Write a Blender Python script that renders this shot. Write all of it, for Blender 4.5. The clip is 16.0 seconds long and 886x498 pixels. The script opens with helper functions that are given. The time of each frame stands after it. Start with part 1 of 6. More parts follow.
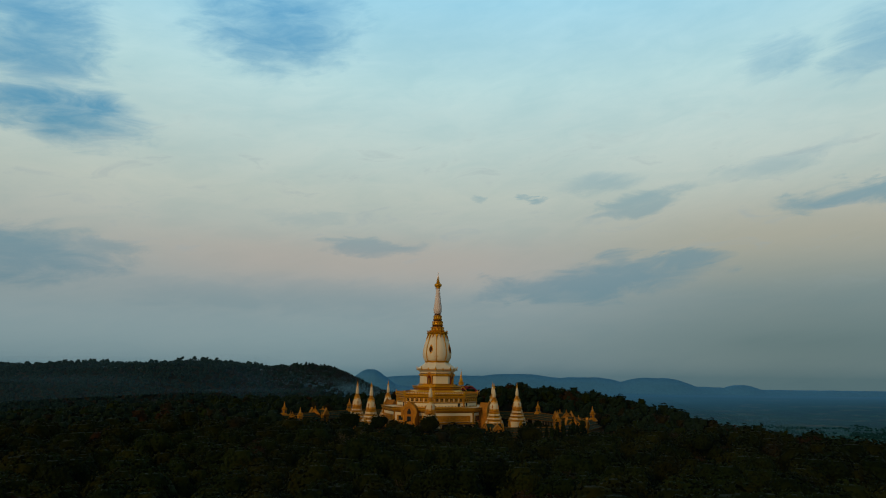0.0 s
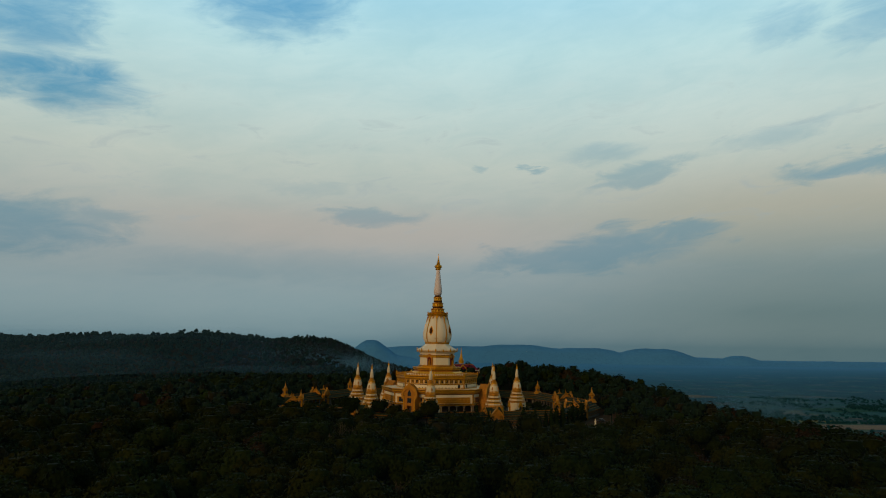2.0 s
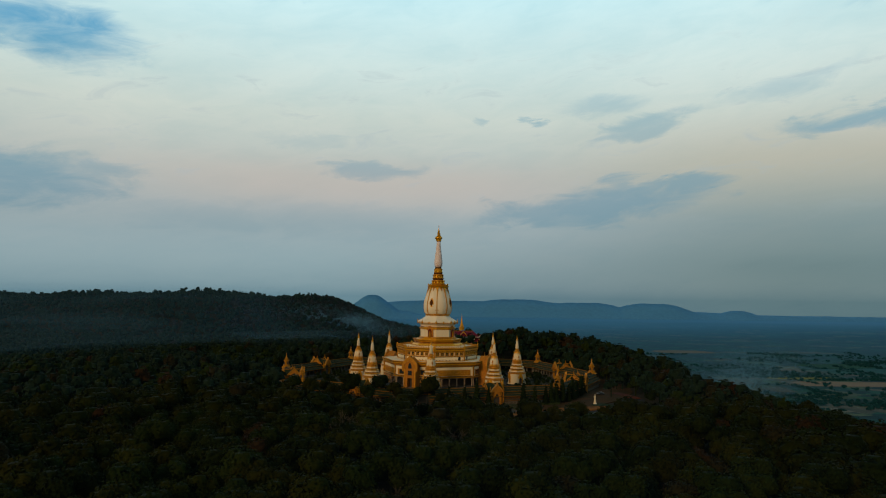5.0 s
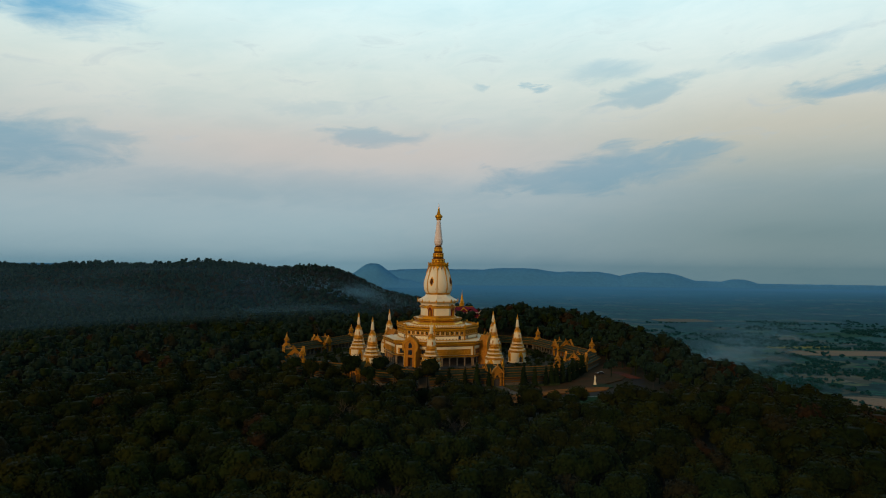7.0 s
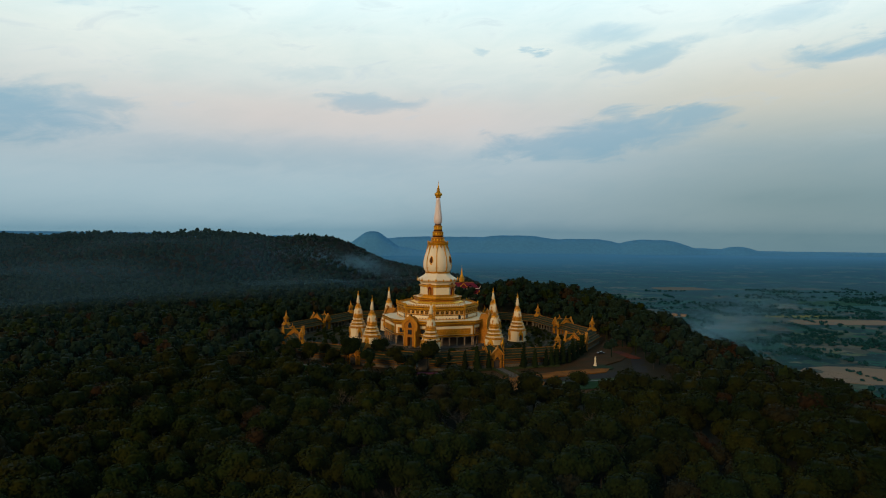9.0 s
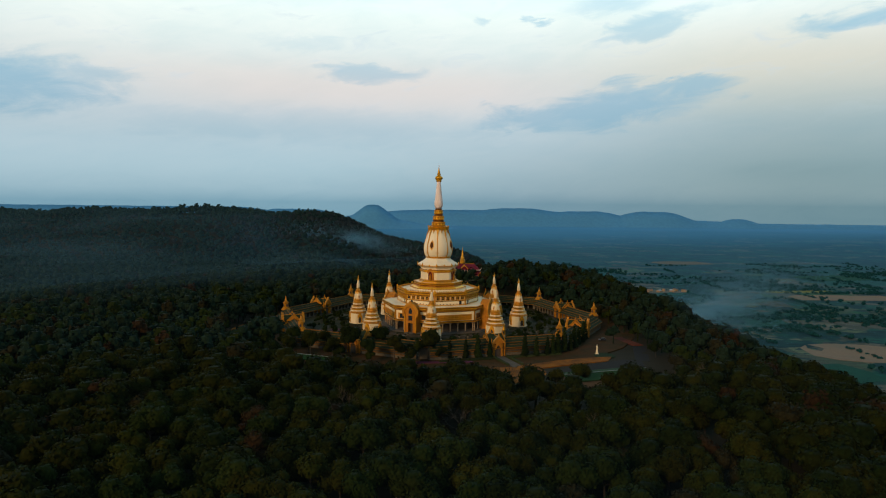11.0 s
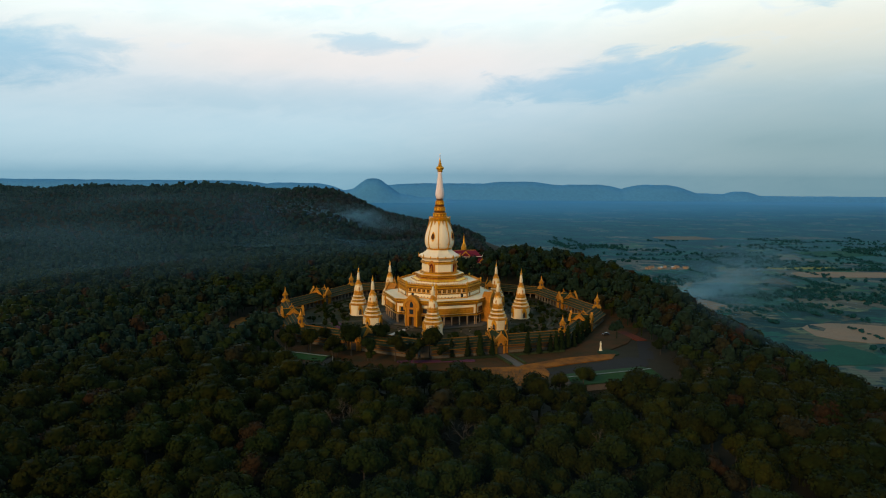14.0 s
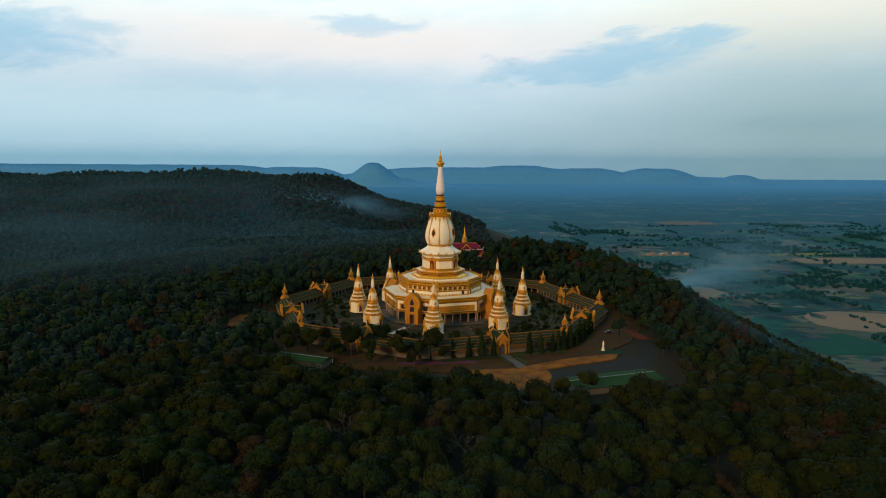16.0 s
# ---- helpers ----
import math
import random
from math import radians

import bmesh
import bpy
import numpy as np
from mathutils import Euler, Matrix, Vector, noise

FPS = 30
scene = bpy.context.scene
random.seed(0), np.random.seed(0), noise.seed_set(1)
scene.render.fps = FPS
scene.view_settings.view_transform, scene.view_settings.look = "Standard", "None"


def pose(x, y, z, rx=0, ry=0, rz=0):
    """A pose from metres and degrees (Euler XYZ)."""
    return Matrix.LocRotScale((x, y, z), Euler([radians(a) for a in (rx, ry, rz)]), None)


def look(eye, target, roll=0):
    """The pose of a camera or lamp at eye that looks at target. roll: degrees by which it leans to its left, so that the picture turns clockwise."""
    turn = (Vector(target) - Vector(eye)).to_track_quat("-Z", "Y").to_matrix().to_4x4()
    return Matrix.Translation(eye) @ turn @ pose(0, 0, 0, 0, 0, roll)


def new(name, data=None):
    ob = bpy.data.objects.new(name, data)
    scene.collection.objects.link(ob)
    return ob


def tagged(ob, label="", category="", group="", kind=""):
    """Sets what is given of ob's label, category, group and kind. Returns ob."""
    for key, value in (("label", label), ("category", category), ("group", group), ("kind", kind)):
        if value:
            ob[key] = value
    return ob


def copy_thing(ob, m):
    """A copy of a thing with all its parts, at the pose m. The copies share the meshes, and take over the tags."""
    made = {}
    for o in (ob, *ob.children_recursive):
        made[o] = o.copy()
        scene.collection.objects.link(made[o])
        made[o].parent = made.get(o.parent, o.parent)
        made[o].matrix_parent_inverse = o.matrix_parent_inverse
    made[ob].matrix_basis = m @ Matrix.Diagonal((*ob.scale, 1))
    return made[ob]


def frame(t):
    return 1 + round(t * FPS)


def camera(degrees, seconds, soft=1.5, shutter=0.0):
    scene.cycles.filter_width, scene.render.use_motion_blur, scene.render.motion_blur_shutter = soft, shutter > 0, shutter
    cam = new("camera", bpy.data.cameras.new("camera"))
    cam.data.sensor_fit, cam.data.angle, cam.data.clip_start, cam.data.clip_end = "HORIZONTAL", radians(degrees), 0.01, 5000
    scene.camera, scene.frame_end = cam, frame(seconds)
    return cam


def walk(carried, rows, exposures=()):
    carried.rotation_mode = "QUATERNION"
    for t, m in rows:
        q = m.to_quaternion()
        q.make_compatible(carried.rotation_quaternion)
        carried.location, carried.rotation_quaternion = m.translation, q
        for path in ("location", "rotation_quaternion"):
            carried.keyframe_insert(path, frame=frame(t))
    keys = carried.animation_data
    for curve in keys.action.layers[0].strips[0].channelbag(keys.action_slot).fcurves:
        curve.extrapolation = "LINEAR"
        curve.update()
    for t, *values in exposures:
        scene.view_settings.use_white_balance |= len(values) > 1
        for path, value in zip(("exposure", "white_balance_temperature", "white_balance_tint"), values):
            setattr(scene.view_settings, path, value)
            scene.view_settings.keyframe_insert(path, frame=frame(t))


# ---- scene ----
cam = camera(65.5, 16.0, soft=1.12)
ROWS = [
    (0, -0.72, -448.37, 34.90, -0.47, 10.32, 0.69),
    (0.5, -0.71, -448.23, 36.68, -0.47, 9.81, 0.71),
    (1, -0.70, -448.09, 38.46, -0.46, 9.22, 0.72),
    (1.5, -0.69, -447.93, 40.34, -0.46, 8.54, 0.74),
    (2, -0.68, -447.75, 42.35, -0.46, 7.85, 0.76),
    (2.5, -0.67, -447.52, 44.42, -0.46, 7.15, 0.78),
    (3, -0.66, -447.23, 46.51, -0.46, 6.48, 0.79),
    (3.5, -0.66, -446.86, 48.55, -0.45, 5.83, 0.79),
    (4, -0.65, -446.38, 50.51, -0.45, 5.22, 0.79),
    (6.5, -0.59, -443.50, 59.75, -0.45, 1.99, 0.70),
    (7, -0.59, -442.80, 61.62, -0.46, 1.27, 0.67),
    (7.5, -0.59, -441.98, 63.54, -0.47, 0.54, 0.64),
    (8, -0.60, -441.06, 65.45, -0.49, -0.17, 0.62),
    (8.5, -0.62, -440.04, 67.30, -0.51, -0.84, 0.60),
    (9, -0.65, -438.93, 69.10, -0.52, -1.50, 0.58),
    (11.5, -0.90, -432.82, 78.74, -0.50, -4.31, 0.54),
    (12, -0.97, -431.57, 80.69, -0.49, -4.75, 0.52),
    (12.5, -1.04, -430.30, 82.61, -0.48, -5.09, 0.51),
    (13, -1.11, -429.01, 84.47, -0.47, -5.44, 0.49),
    (13.5, -1.18, -427.69, 86.36, -0.47, -5.78, 0.47),
    (14, -1.25, -426.34, 88.24, -0.47, -6.14, 0.44),
    (14.5, -1.32, -424.97, 90.09, -0.47, -6.48, 0.41),
    (15, -1.39, -423.56, 91.95, -0.46, -6.81, 0.38),
    (15.5, -1.46, -422.16, 93.79, -0.46, -7.18, 0.35),
    (16, -1.53, -420.74, 95.63, -0.46, -7.54, 0.32),
]
EXPOSURES = [(0.0, -0.45, 6620, 5), (4.0, -0.24, 6570, 6), (7.0, 0.06, 6480, 9), (9.0, 0.26, 6380, 10), (12.5, 0.60, 6300, 10), (16.0, 0.75, 6220, 10)]
walk(cam, [(t, pose(x, y, z, 90 + pitch, 0, yaw) @ pose(0, 0, 0, 0, 0, lean)) for t, x, y, z, yaw, pitch, lean in ROWS], EXPOSURES)

# ---- light: a cloudy dusk sky and a veiled sun behind the viewer ----
sun = new("sun", bpy.data.lights.new("sun", "SUN"))
sun.data.energy, sun.data.angle, sun.data.color = 1.4, radians(12), (1.0, 0.66, 0.32)
sun.matrix_world = look((-190, -290, 140), (0, 0, 0))

world = bpy.data.worlds.new("dusk_sky")
scene.world = world
world.use_nodes = True
WT = world.node_tree
WT.nodes.clear()


def wn(kind, **sets):
    n = WT.nodes.new(kind)
    for k, v in sets.items():
        if k == "op":
            n.operation = v
        elif k == "blend":
            n.blend_type = v
    return n


def wire(tree, a, b):
    tree.links.new(a, b)


def calc(tree, op, a, b=None, c=None, clamp=False):
    """A maths node on sockets or numbers."""
    n = tree.nodes.new("ShaderNodeMath")
    n.operation, n.use_clamp = op, clamp
    for i, v in enumerate((a, b, c)):
        if v is None:
            continue
        if isinstance(v, (int, float)):
            n.inputs[i].default_value = v
        else:
            tree.links.new(v, n.inputs[i])
    return n.outputs[0]


def mixed(tree, fac, a, b, blend="MIX"):
    """A colour mix of two sockets or rgb triples."""
    n = tree.nodes.new("ShaderNodeMix")
    n.data_type, n.blend_type = "RGBA", blend
    n.clamp_factor = True
    for i, v in ((0, fac), (6, a), (7, b)):
        if isinstance(v, (int, float)):
            n.inputs[i].default_value = v
        elif isinstance(v, tuple):
            n.inputs[i].default_value = (*v, 1)
        else:
            tree.links.new(v, n.inputs[i])
    return n.outputs[2]


def ramp(tree, fac, stops):
    n = tree.nodes.new("ShaderNodeValToRGB")
    el = n.color_ramp.elements
    while len(el) < len(stops):
        el.new(0.5)
    for e, (p, col) in zip(el, stops):
        e.position, e.color = p, (*col, 1)
    tree.links.new(fac, n.inputs[0])
    return n.outputs[0]


def smooth(tree, v, lo, hi):
    n = tree.nodes.new("ShaderNodeMapRange")
    n.interpolation_type = "SMOOTHSTEP"
    tree.links.new(v, n.inputs[0])
    n.inputs[1].default_value, n.inputs[2].default_value = lo, hi
    return n.outputs[0]


def build_sky():
    t = WT
    gen = wn("ShaderNodeTexCoord").outputs["Generated"]
    xyz = wn("ShaderNodeSeparateXYZ")
    wire(t, gen, xyz.inputs[0])
    el = calc(t, "MULTIPLY", calc(t, "ARCSINE", xyz.outputs[2]), 57.2958)
    az = calc(t, "MULTIPLY", calc(t, "ARCTAN2", xyz.outputs[0], xyz.outputs[1]), 57.2958)
    # two noises: broad streaks and finer shreds, drawn out sideways
    stretch = wn("ShaderNodeCombineXYZ")
    wire(t, calc(t, "MULTIPLY", az, 0.05), stretch.inputs[0])
    wire(t, calc(t, "SUBTRACT", calc(t, "MULTIPLY", el, 0.16), calc(t, "MULTIPLY", az, 0.018)), stretch.inputs[1])
    broad = wn("ShaderNodeTexNoise")
    broad.inputs["Scale"].default_value, broad.inputs["Detail"].default_value, broad.inputs["Roughness"].default_value = 1.3, 6, 0.58
    broad.inputs["Distortion"].default_value = 0.5
    wire(t, stretch.outputs[0], broad.inputs["Vector"])
    shreds = wn("ShaderNodeTexNoise")
    shreds.inputs["Scale"].default_value, shreds.inputs["Detail"].default_value, shreds.inputs["Roughness"].default_value = 4.5, 5, 0.6
    shreds.inputs["Distortion"].default_value = 0.8
    wire(t, stretch.outputs[0], shreds.inputs["Vector"])
    nb, ns = broad.outputs["Fac"], shreds.outputs["Fac"]
    wob = calc(t, "ADD", calc(t, "MULTIPLY", calc(t, "SUBTRACT", nb, 0.5), 2.0), calc(t, "MULTIPLY", calc(t, "SUBTRACT", ns, 0.5), 1.1))
    # the veil of high cloud over a bank of haze whose upper edge rises to the right
    right = smooth(t, az, 3.0, 30.0)
    lift = calc(t, "MULTIPLY", calc(t, "ADD", calc(t, "MULTIPLY", right, 2.4), calc(t, "MULTIPLY", wob, 0.8)), smooth(t, el, 15.0, 5.0))
    lift = calc(t, "MULTIPLY", lift, smooth(t, el, 0.2, 3.5))
    up = calc(t, "DIVIDE", calc(t, "SUBTRACT", el, lift), 90.0, clamp=True)
    base = ramp(t, up, SKY_RAMP)
    base = mixed(t, smooth(t, wob, -0.8, 0.8), mixed(t, 1.0, base, (0.87, 0.93, 0.95), "MULTIPLY"), mixed(t, 1.0, base, (1.10, 1.06, 1.04), "MULTIPLY"))
    # yellow light to the right, rose over the middle
    glow = calc(t, "MULTIPLY", smooth(t, calc(t, "ABSOLUTE", calc(t, "SUBTRACT", el, 10.6)), 5.0, 0.0), smooth(t, az, 4.0, 26.0))
    base = mixed(t, calc(t, "MULTIPLY", glow, 0.5), base, (0.56, 0.51, 0.38))
    rose = calc(t, "MULTIPLY", smooth(t, calc(t, "ABSOLUTE", calc(t, "SUBTRACT", el, 8.9)), 3.4, 0.0), smooth(t, calc(t, "ABSOLUTE", calc(t, "ADD", az, 6.0)), 28.0, 6.0))
    base = mixed(t, calc(t, "MULTIPLY", rose, 0.5), base, (0.61, 0.505, 0.45))
    low_right = calc(t, "MULTIPLY", smooth(t, az, 4.0, 30.0), smooth(t, el, 13.0, 6.0))
    base = mixed(t, low_right, base, mixed(t, 1.0, base, (0.86, 0.86, 0.80), "MULTIPLY"))
    low_left = calc(t, "MULTIPLY", smooth(t, az, 10.0, -12.0), smooth(t, el, 6.5, 2.0))
    base = mixed(t, low_left, base, mixed(t, 1.0, base, (1.16, 1.2, 1.2), "MULTIPLY"))
    wisp = calc(t, "MULTIPLY", smooth(t, ns, 0.54, 0.72), smooth(t, calc(t, "ABSOLUTE", calc(t, "SUBTRACT", el, 14.0)), 9.0, 2.0))
    base = mixed(t, calc(t, "MULTIPLY", wisp, 0.3), base, (0.38, 0.49, 0.56))
    # the side away from the glow is dimmer
    base = mixed(t, smooth(t, xyz.outputs[1], 0.35, -0.5), base, mixed(t, 1.0, base, (0.55, 0.52, 0.50), "MULTIPLY"))
    # gaps and darker shreds where blue shows: azimuth, elevation, half width, half height, slope, depth
    gaps = [(-31.9, 23.4, 3.6, 4.2, 0.0, 0.85), (-30.4, 18.8, 4.8, 1.9, -0.1, 1.0), (-34.5, 25.5, 4.0, 2.4, 0.0, 0.8),
            (-14.3, 27.0, 5.2, 2.7, 0.05, 0.85), (-11.2, 28.4, 3.4, 1.8, 0.0, 0.6),
            (-31.0, 8.0, 5.0, 1.9, 0.0, 0.95), (-27.0, 9.0, 3.0, 0.6, 0.05, 0.6), (-5.2, 10.2, 3.7, 0.55, 0.0, 0.6),
            (14.3, 7.8, 6.4, 1.35, 0.10, 0.9), (8.0, 7.1, 5.2, 0.85, 0.12, 0.8), (19.3, 9.1, 3.6, 0.65, 0.05, 0.85), (15.0, 9.1, 1.6, 0.7, 0.0, 0.7),
            (32.4, 13.0, 5.2, 0.8, 0.06, 0.85), (16.3, 13.7, 3.6, 0.75, 0.25, 0.55), (13.4, 15.5, 3.0, 0.6, 0.1, 0.35), (27.0, 15.9, 4.4, 0.6, 0.2, 0.3),
            (27.8, 23.6, 2.2, 1.1, 0.1, 0.4), (34.4, 23.6, 2.6, 1.8, 0.2, 0.55), (7.7, 14.2, 0.9, 0.28, -0.1, 0.6), (3.4, 14.4, 0.8, 0.3, -0.25, 0.4),
            (-10.4, 6.1, 16.0, 1.3, 0.0, 0.25), (-11.2, 12.5, 3.2, 0.45, 0.0, 0.22)]
    curl = wn("ShaderNodeTexNoise")
    curl.inputs["Scale"].default_value, curl.inputs["Detail"].default_value, curl.inputs["Roughness"].default_value = 4.6, 7, 0.62
    curl.inputs["Distortion"].default_value = 0.5
    wire(t, stretch.outputs[0], curl.inputs["Vector"])
    cx = wn("ShaderNodeSeparateColor")
    wire(t, curl.outputs["Color"], cx.inputs[0])
    azw = calc(t, "ADD", az, calc(t, "MULTIPLY", calc(t, "SUBTRACT", cx.outputs[0], 0.5), 6.5))
    elw = calc(t, "ADD", el, calc(t, "MULTIPLY", calc(t, "SUBTRACT", cx.outputs[1], 0.5), 2.6))
    ragged = calc(t, "ADD", calc(t, "MULTIPLY", wob, 0.5), calc(t, "MULTIPLY", calc(t, "SUBTRACT", cx.outputs[2], 0.5), 3.4))
    cover = None
    for a0, e0, w, h, k, deep in gaps:
        da = calc(t, "SUBTRACT", azw, a0)
        de = calc(t, "SUBTRACT", calc(t, "SUBTRACT", elw, e0), calc(t, "MULTIPLY", da, k))
        d2 = calc(t, "ADD", calc(t, "POWER", calc(t, "ABSOLUTE", calc(t, "DIVIDE", da, w)), 2.0), calc(t, "POWER", calc(t, "ABSOLUTE", calc(t, "DIVIDE", de, h)), 2.0))
        m = calc(t, "MULTIPLY", smooth(t, calc(t, "ADD", d2, ragged), *((2.7, -0.9) if e0 > 15 else (2.1, -0.2))), deep)
        cover = m if cover is None else calc(t, "MAXIMUM", cover, m)
    blue = ramp(t, calc(t, "DIVIDE", el, 90.0, clamp=True), [(0.0, (0.11, 0.23, 0.31)), (0.09, (0.135, 0.305, 0.415)), (0.16, (0.13, 0.37, 0.51)), (0.21, (0.07, 0.36, 0.62)), (0.32, (0.06, 0.39, 0.78)), (0.5, (0.06, 0.2, 0.36)), (1.0, (0.04, 0.10, 0.2))])
    base = mixed(t, calc(t, "MULTIPLY", cover, calc(t, "ADD", calc(t, "MULTIPLY", smooth(t, el, 11.0, 18.0), 0.26), 0.70)), base, blue)
    clouds = wn("ShaderNodeBackground")
    wire(t, base, clouds.inputs[0])
    clouds.inputs[1].default_value = SKY_STRENGTH
    air = wn("ShaderNodeTexSky")
    air.sky_type, air.sun_disc = "NISHITA", False
    air.sun_elevation, air.sun_rotation = radians(22), radians(213)
    clear = wn("ShaderNodeBackground")
    wire(t, air.outputs[0], clear.inputs[0])
    clear.inputs[1].default_value = 0.006
    both = wn("ShaderNodeAddShader")
    wire(t, clouds.outputs[0], both.inputs[0])
    wire(t, clear.outputs[0], both.inputs[1])
    out = wn("ShaderNodeOutputWorld")
    wire(t, both.outputs[0], out.inputs[0])


SKY_STRENGTH = 0.95
SKY_RAMP = [(0.0, (0.120, 0.215, 0.270)), (0.010, (0.190, 0.280, 0.330)), (0.026, (0.240, 0.325, 0.370)), (0.052, (0.315, 0.395, 0.435)), (0.083, (0.43, 0.480, 0.495)), (0.11, (0.53, 0.555, 0.530)), (0.162, (0.66, 0.730, 0.680)),
            (0.211, (0.71, 0.875, 0.87)), (0.263, (0.68, 0.965, 1.03)), (0.333, (0.50, 0.92, 1.17)), (0.5, (0.13, 0.25, 0.36)), (1.0, (0.05, 0.09, 0.15))]
build_sky()


# ---- materials ----
def material(name, colour, rough=0.7, metal=0.0, scale=1.0, vary=0.18, dirt=0.0, dirt_colour=(0.12, 0.10, 0.07), bump=0.0, streak=False, island=0.0, own=0.0, second=None, coords="Object"):
    """A surface with broad stains and fine grain. second: a colour that broad patches take."""
    m = bpy.data.materials.new(name)
    m.use_nodes = True
    t = m.node_tree
    b = t.nodes["Principled BSDF"]
    b.inputs["Metallic"].default_value = metal
    if rough > 0.35:
        b.inputs["Specular IOR Level"].default_value = 0.06 if rough >= 0.65 else 0.16
    if coords == "Object":
        at = t.nodes.new("ShaderNodeTexCoord").outputs["Object"]
    else:
        at = t.nodes.new("ShaderNodeNewGeometry").outputs["Position"]
    if streak:
        sq = t.nodes.new("ShaderNodeMapping")
        sq.inputs["Scale"].default_value = (1, 1, 0.16)
        t.links.new(at, sq.inputs["Vector"])
        broad_at = sq.outputs[0]
    else:
        broad_at = at
    big = t.nodes.new("ShaderNodeTexNoise")
    big.inputs["Scale"].default_value, big.inputs["Detail"].default_value = 0.35 * scale, 5
    t.links.new(broad_at, big.inputs["Vector"])
    fine = t.nodes.new("ShaderNodeTexNoise")
    fine.inputs["Scale"].default_value, fine.inputs["Detail"].default_value = 4.0 * scale, 4
    t.links.new(at, fine.inputs["Vector"])
    col = colour
    if second:
        col = mixed(t, smooth(t, calc(t, "ADD", calc(t, "MULTIPLY", big.outputs["Fac"], 0.7), calc(t, "MULTIPLY", fine.outputs["Fac"], 0.3)), 0.34, 0.68), colour, second)
    if dirt:
        col = mixed(t, calc(t, "MULTIPLY", smooth(t, big.outputs["Fac"], 0.48, 0.75), dirt), col, dirt_colour)
    val = calc(t, "ADD", calc(t, "MULTIPLY", calc(t, "SUBTRACT", fine.outputs["Fac"], 0.5), 2 * vary), calc(t, "MULTIPLY", calc(t, "SUBTRACT", big.outputs["Fac"], 0.5), 1.4 * vary))
    if island:
        r = t.nodes.new("ShaderNodeNewGeometry").outputs["Random Per Island"]
        val = calc(t, "ADD", val, calc(t, "MULTIPLY", calc(t, "SUBTRACT", r, 0.5), 2 * island))
    if own:
        r = t.nodes.new("ShaderNodeObjectInfo").outputs["Random"]
        val = calc(t, "ADD", val, calc(t, "MULTIPLY", calc(t, "SUBTRACT", r, 0.5), 2 * own))
    gain = t.nodes.new("ShaderNodeHueSaturation")
    t.links.new(calc(t, "ADD", val, 1.0), gain.inputs["Value"])
    if isinstance(col, tuple):
        gain.inputs["Color"].default_value = (*col, 1)
    else:
        t.links.new(col, gain.inputs["Color"])
    t.links.new(gain.outputs[0], b.inputs["Base Color"])
    rr = calc(t, "ADD", calc(t, "MULTIPLY", calc(t, "SUBTRACT", fine.outputs["Fac"], 0.5), 0.25), rough, clamp=True)
    t.links.new(rr, b.inputs["Roughness"])
    if bump:
        bp = t.nodes.new("ShaderNodeBump")
        bp.inputs["Strength"].default_value, bp.inputs["Distance"].default_value = bump, 0.12
        t.links.new(fine.outputs["Fac"], bp.inputs["Height"])
        t.links.new(bp.outputs[0], b.inputs["Normal"])
    return m


def leaves(name, colour, other, spread=0.35):
    """Foliage: two hues that drift from tree to tree, and each spray of leaves a little its own."""
    m = material(name, colour, rough=0.75, scale=0.22, vary=0.22, island=spread, own=0.3, second=other, coords="Position")
    m.node_tree.nodes["Principled BSDF"].inputs["Specular IOR Level"].default_value = 0.02
    return m


WHITE = material("white_render", (0.74, 0.585, 0.37), 0.6, scale=0.5, vary=0.07, dirt=0.3, dirt_colour=(0.42, 0.36, 0.28), streak=True, bump=0.05)
TERRACE = material("pale_terrace", (0.76, 0.60, 0.37), 0.7, scale=0.5, vary=0.1, dirt=0.3, dirt_colour=(0.42, 0.38, 0.33))
CREAM = material("aged_cream_stucco", (0.68, 0.53, 0.33), 0.6, scale=0.8, vary=0.15, dirt=0.5, dirt_colour=(0.28, 0.17, 0.07), streak=True)
BELL = material("cream_stucco", (0.74, 0.61, 0.42), 0.55, scale=0.35, vary=0.08, dirt=0.35, dirt_colour=(0.48, 0.37, 0.24), streak=True)
SHAFT = material("rosy_stucco", (0.72, 0.58, 0.53), 0.5, scale=0.4, vary=0.08, dirt=0.25, dirt_colour=(0.45, 0.36, 0.33), streak=True)
BRIGHT_GOLD = material("bright_gilding", (0.82, 0.42, 0.028), 0.36, metal=0.55, scale=0.4, vary=0.35, dirt=0.3, dirt_colour=(0.3, 0.13, 0.015), bump=0.3)
GOLD = material("gilding", (0.60, 0.270, 0.013), 0.42, metal=0.5, scale=0.32, vary=0.55, dirt=0.7, dirt_colour=(0.17, 0.07, 0.012), bump=0.5)
OCHRE = material("ochre_relief", (0.46, 0.185, 0.013), 0.5, metal=0.25, scale=0.35, vary=0.6, dirt=0.6, dirt_colour=(0.12, 0.048, 0.010), bump=0.7)
TERRACOTTA = material("orange_gilt_relief", (0.40, 0.148, 0.011), 0.55, metal=0.15, scale=0.35, vary=0.6, dirt=0.6, dirt_colour=(0.13, 0.045, 0.010), bump=0.7)
# darker plaster; on arcade columns and arches it paints the shade
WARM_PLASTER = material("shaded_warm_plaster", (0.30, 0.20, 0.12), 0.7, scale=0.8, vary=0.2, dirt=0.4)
# shade painted as dark strips under mouldings and between tiers; also medallion hearts
GROOVE = material("shade_lines_and_hearts", (0.075, 0.026, 0.008), 0.7, scale=1.5, vary=0.3)
GLASS = material("dark_glass", (0.02, 0.025, 0.03), 0.12, scale=1.0, vary=0.2)
# shade painted as dark colour: arcade core, doorways, niches, gate passages
SHADE = material("opening_shade", (0.06, 0.045, 0.035), 0.8, scale=0.6, vary=0.3)
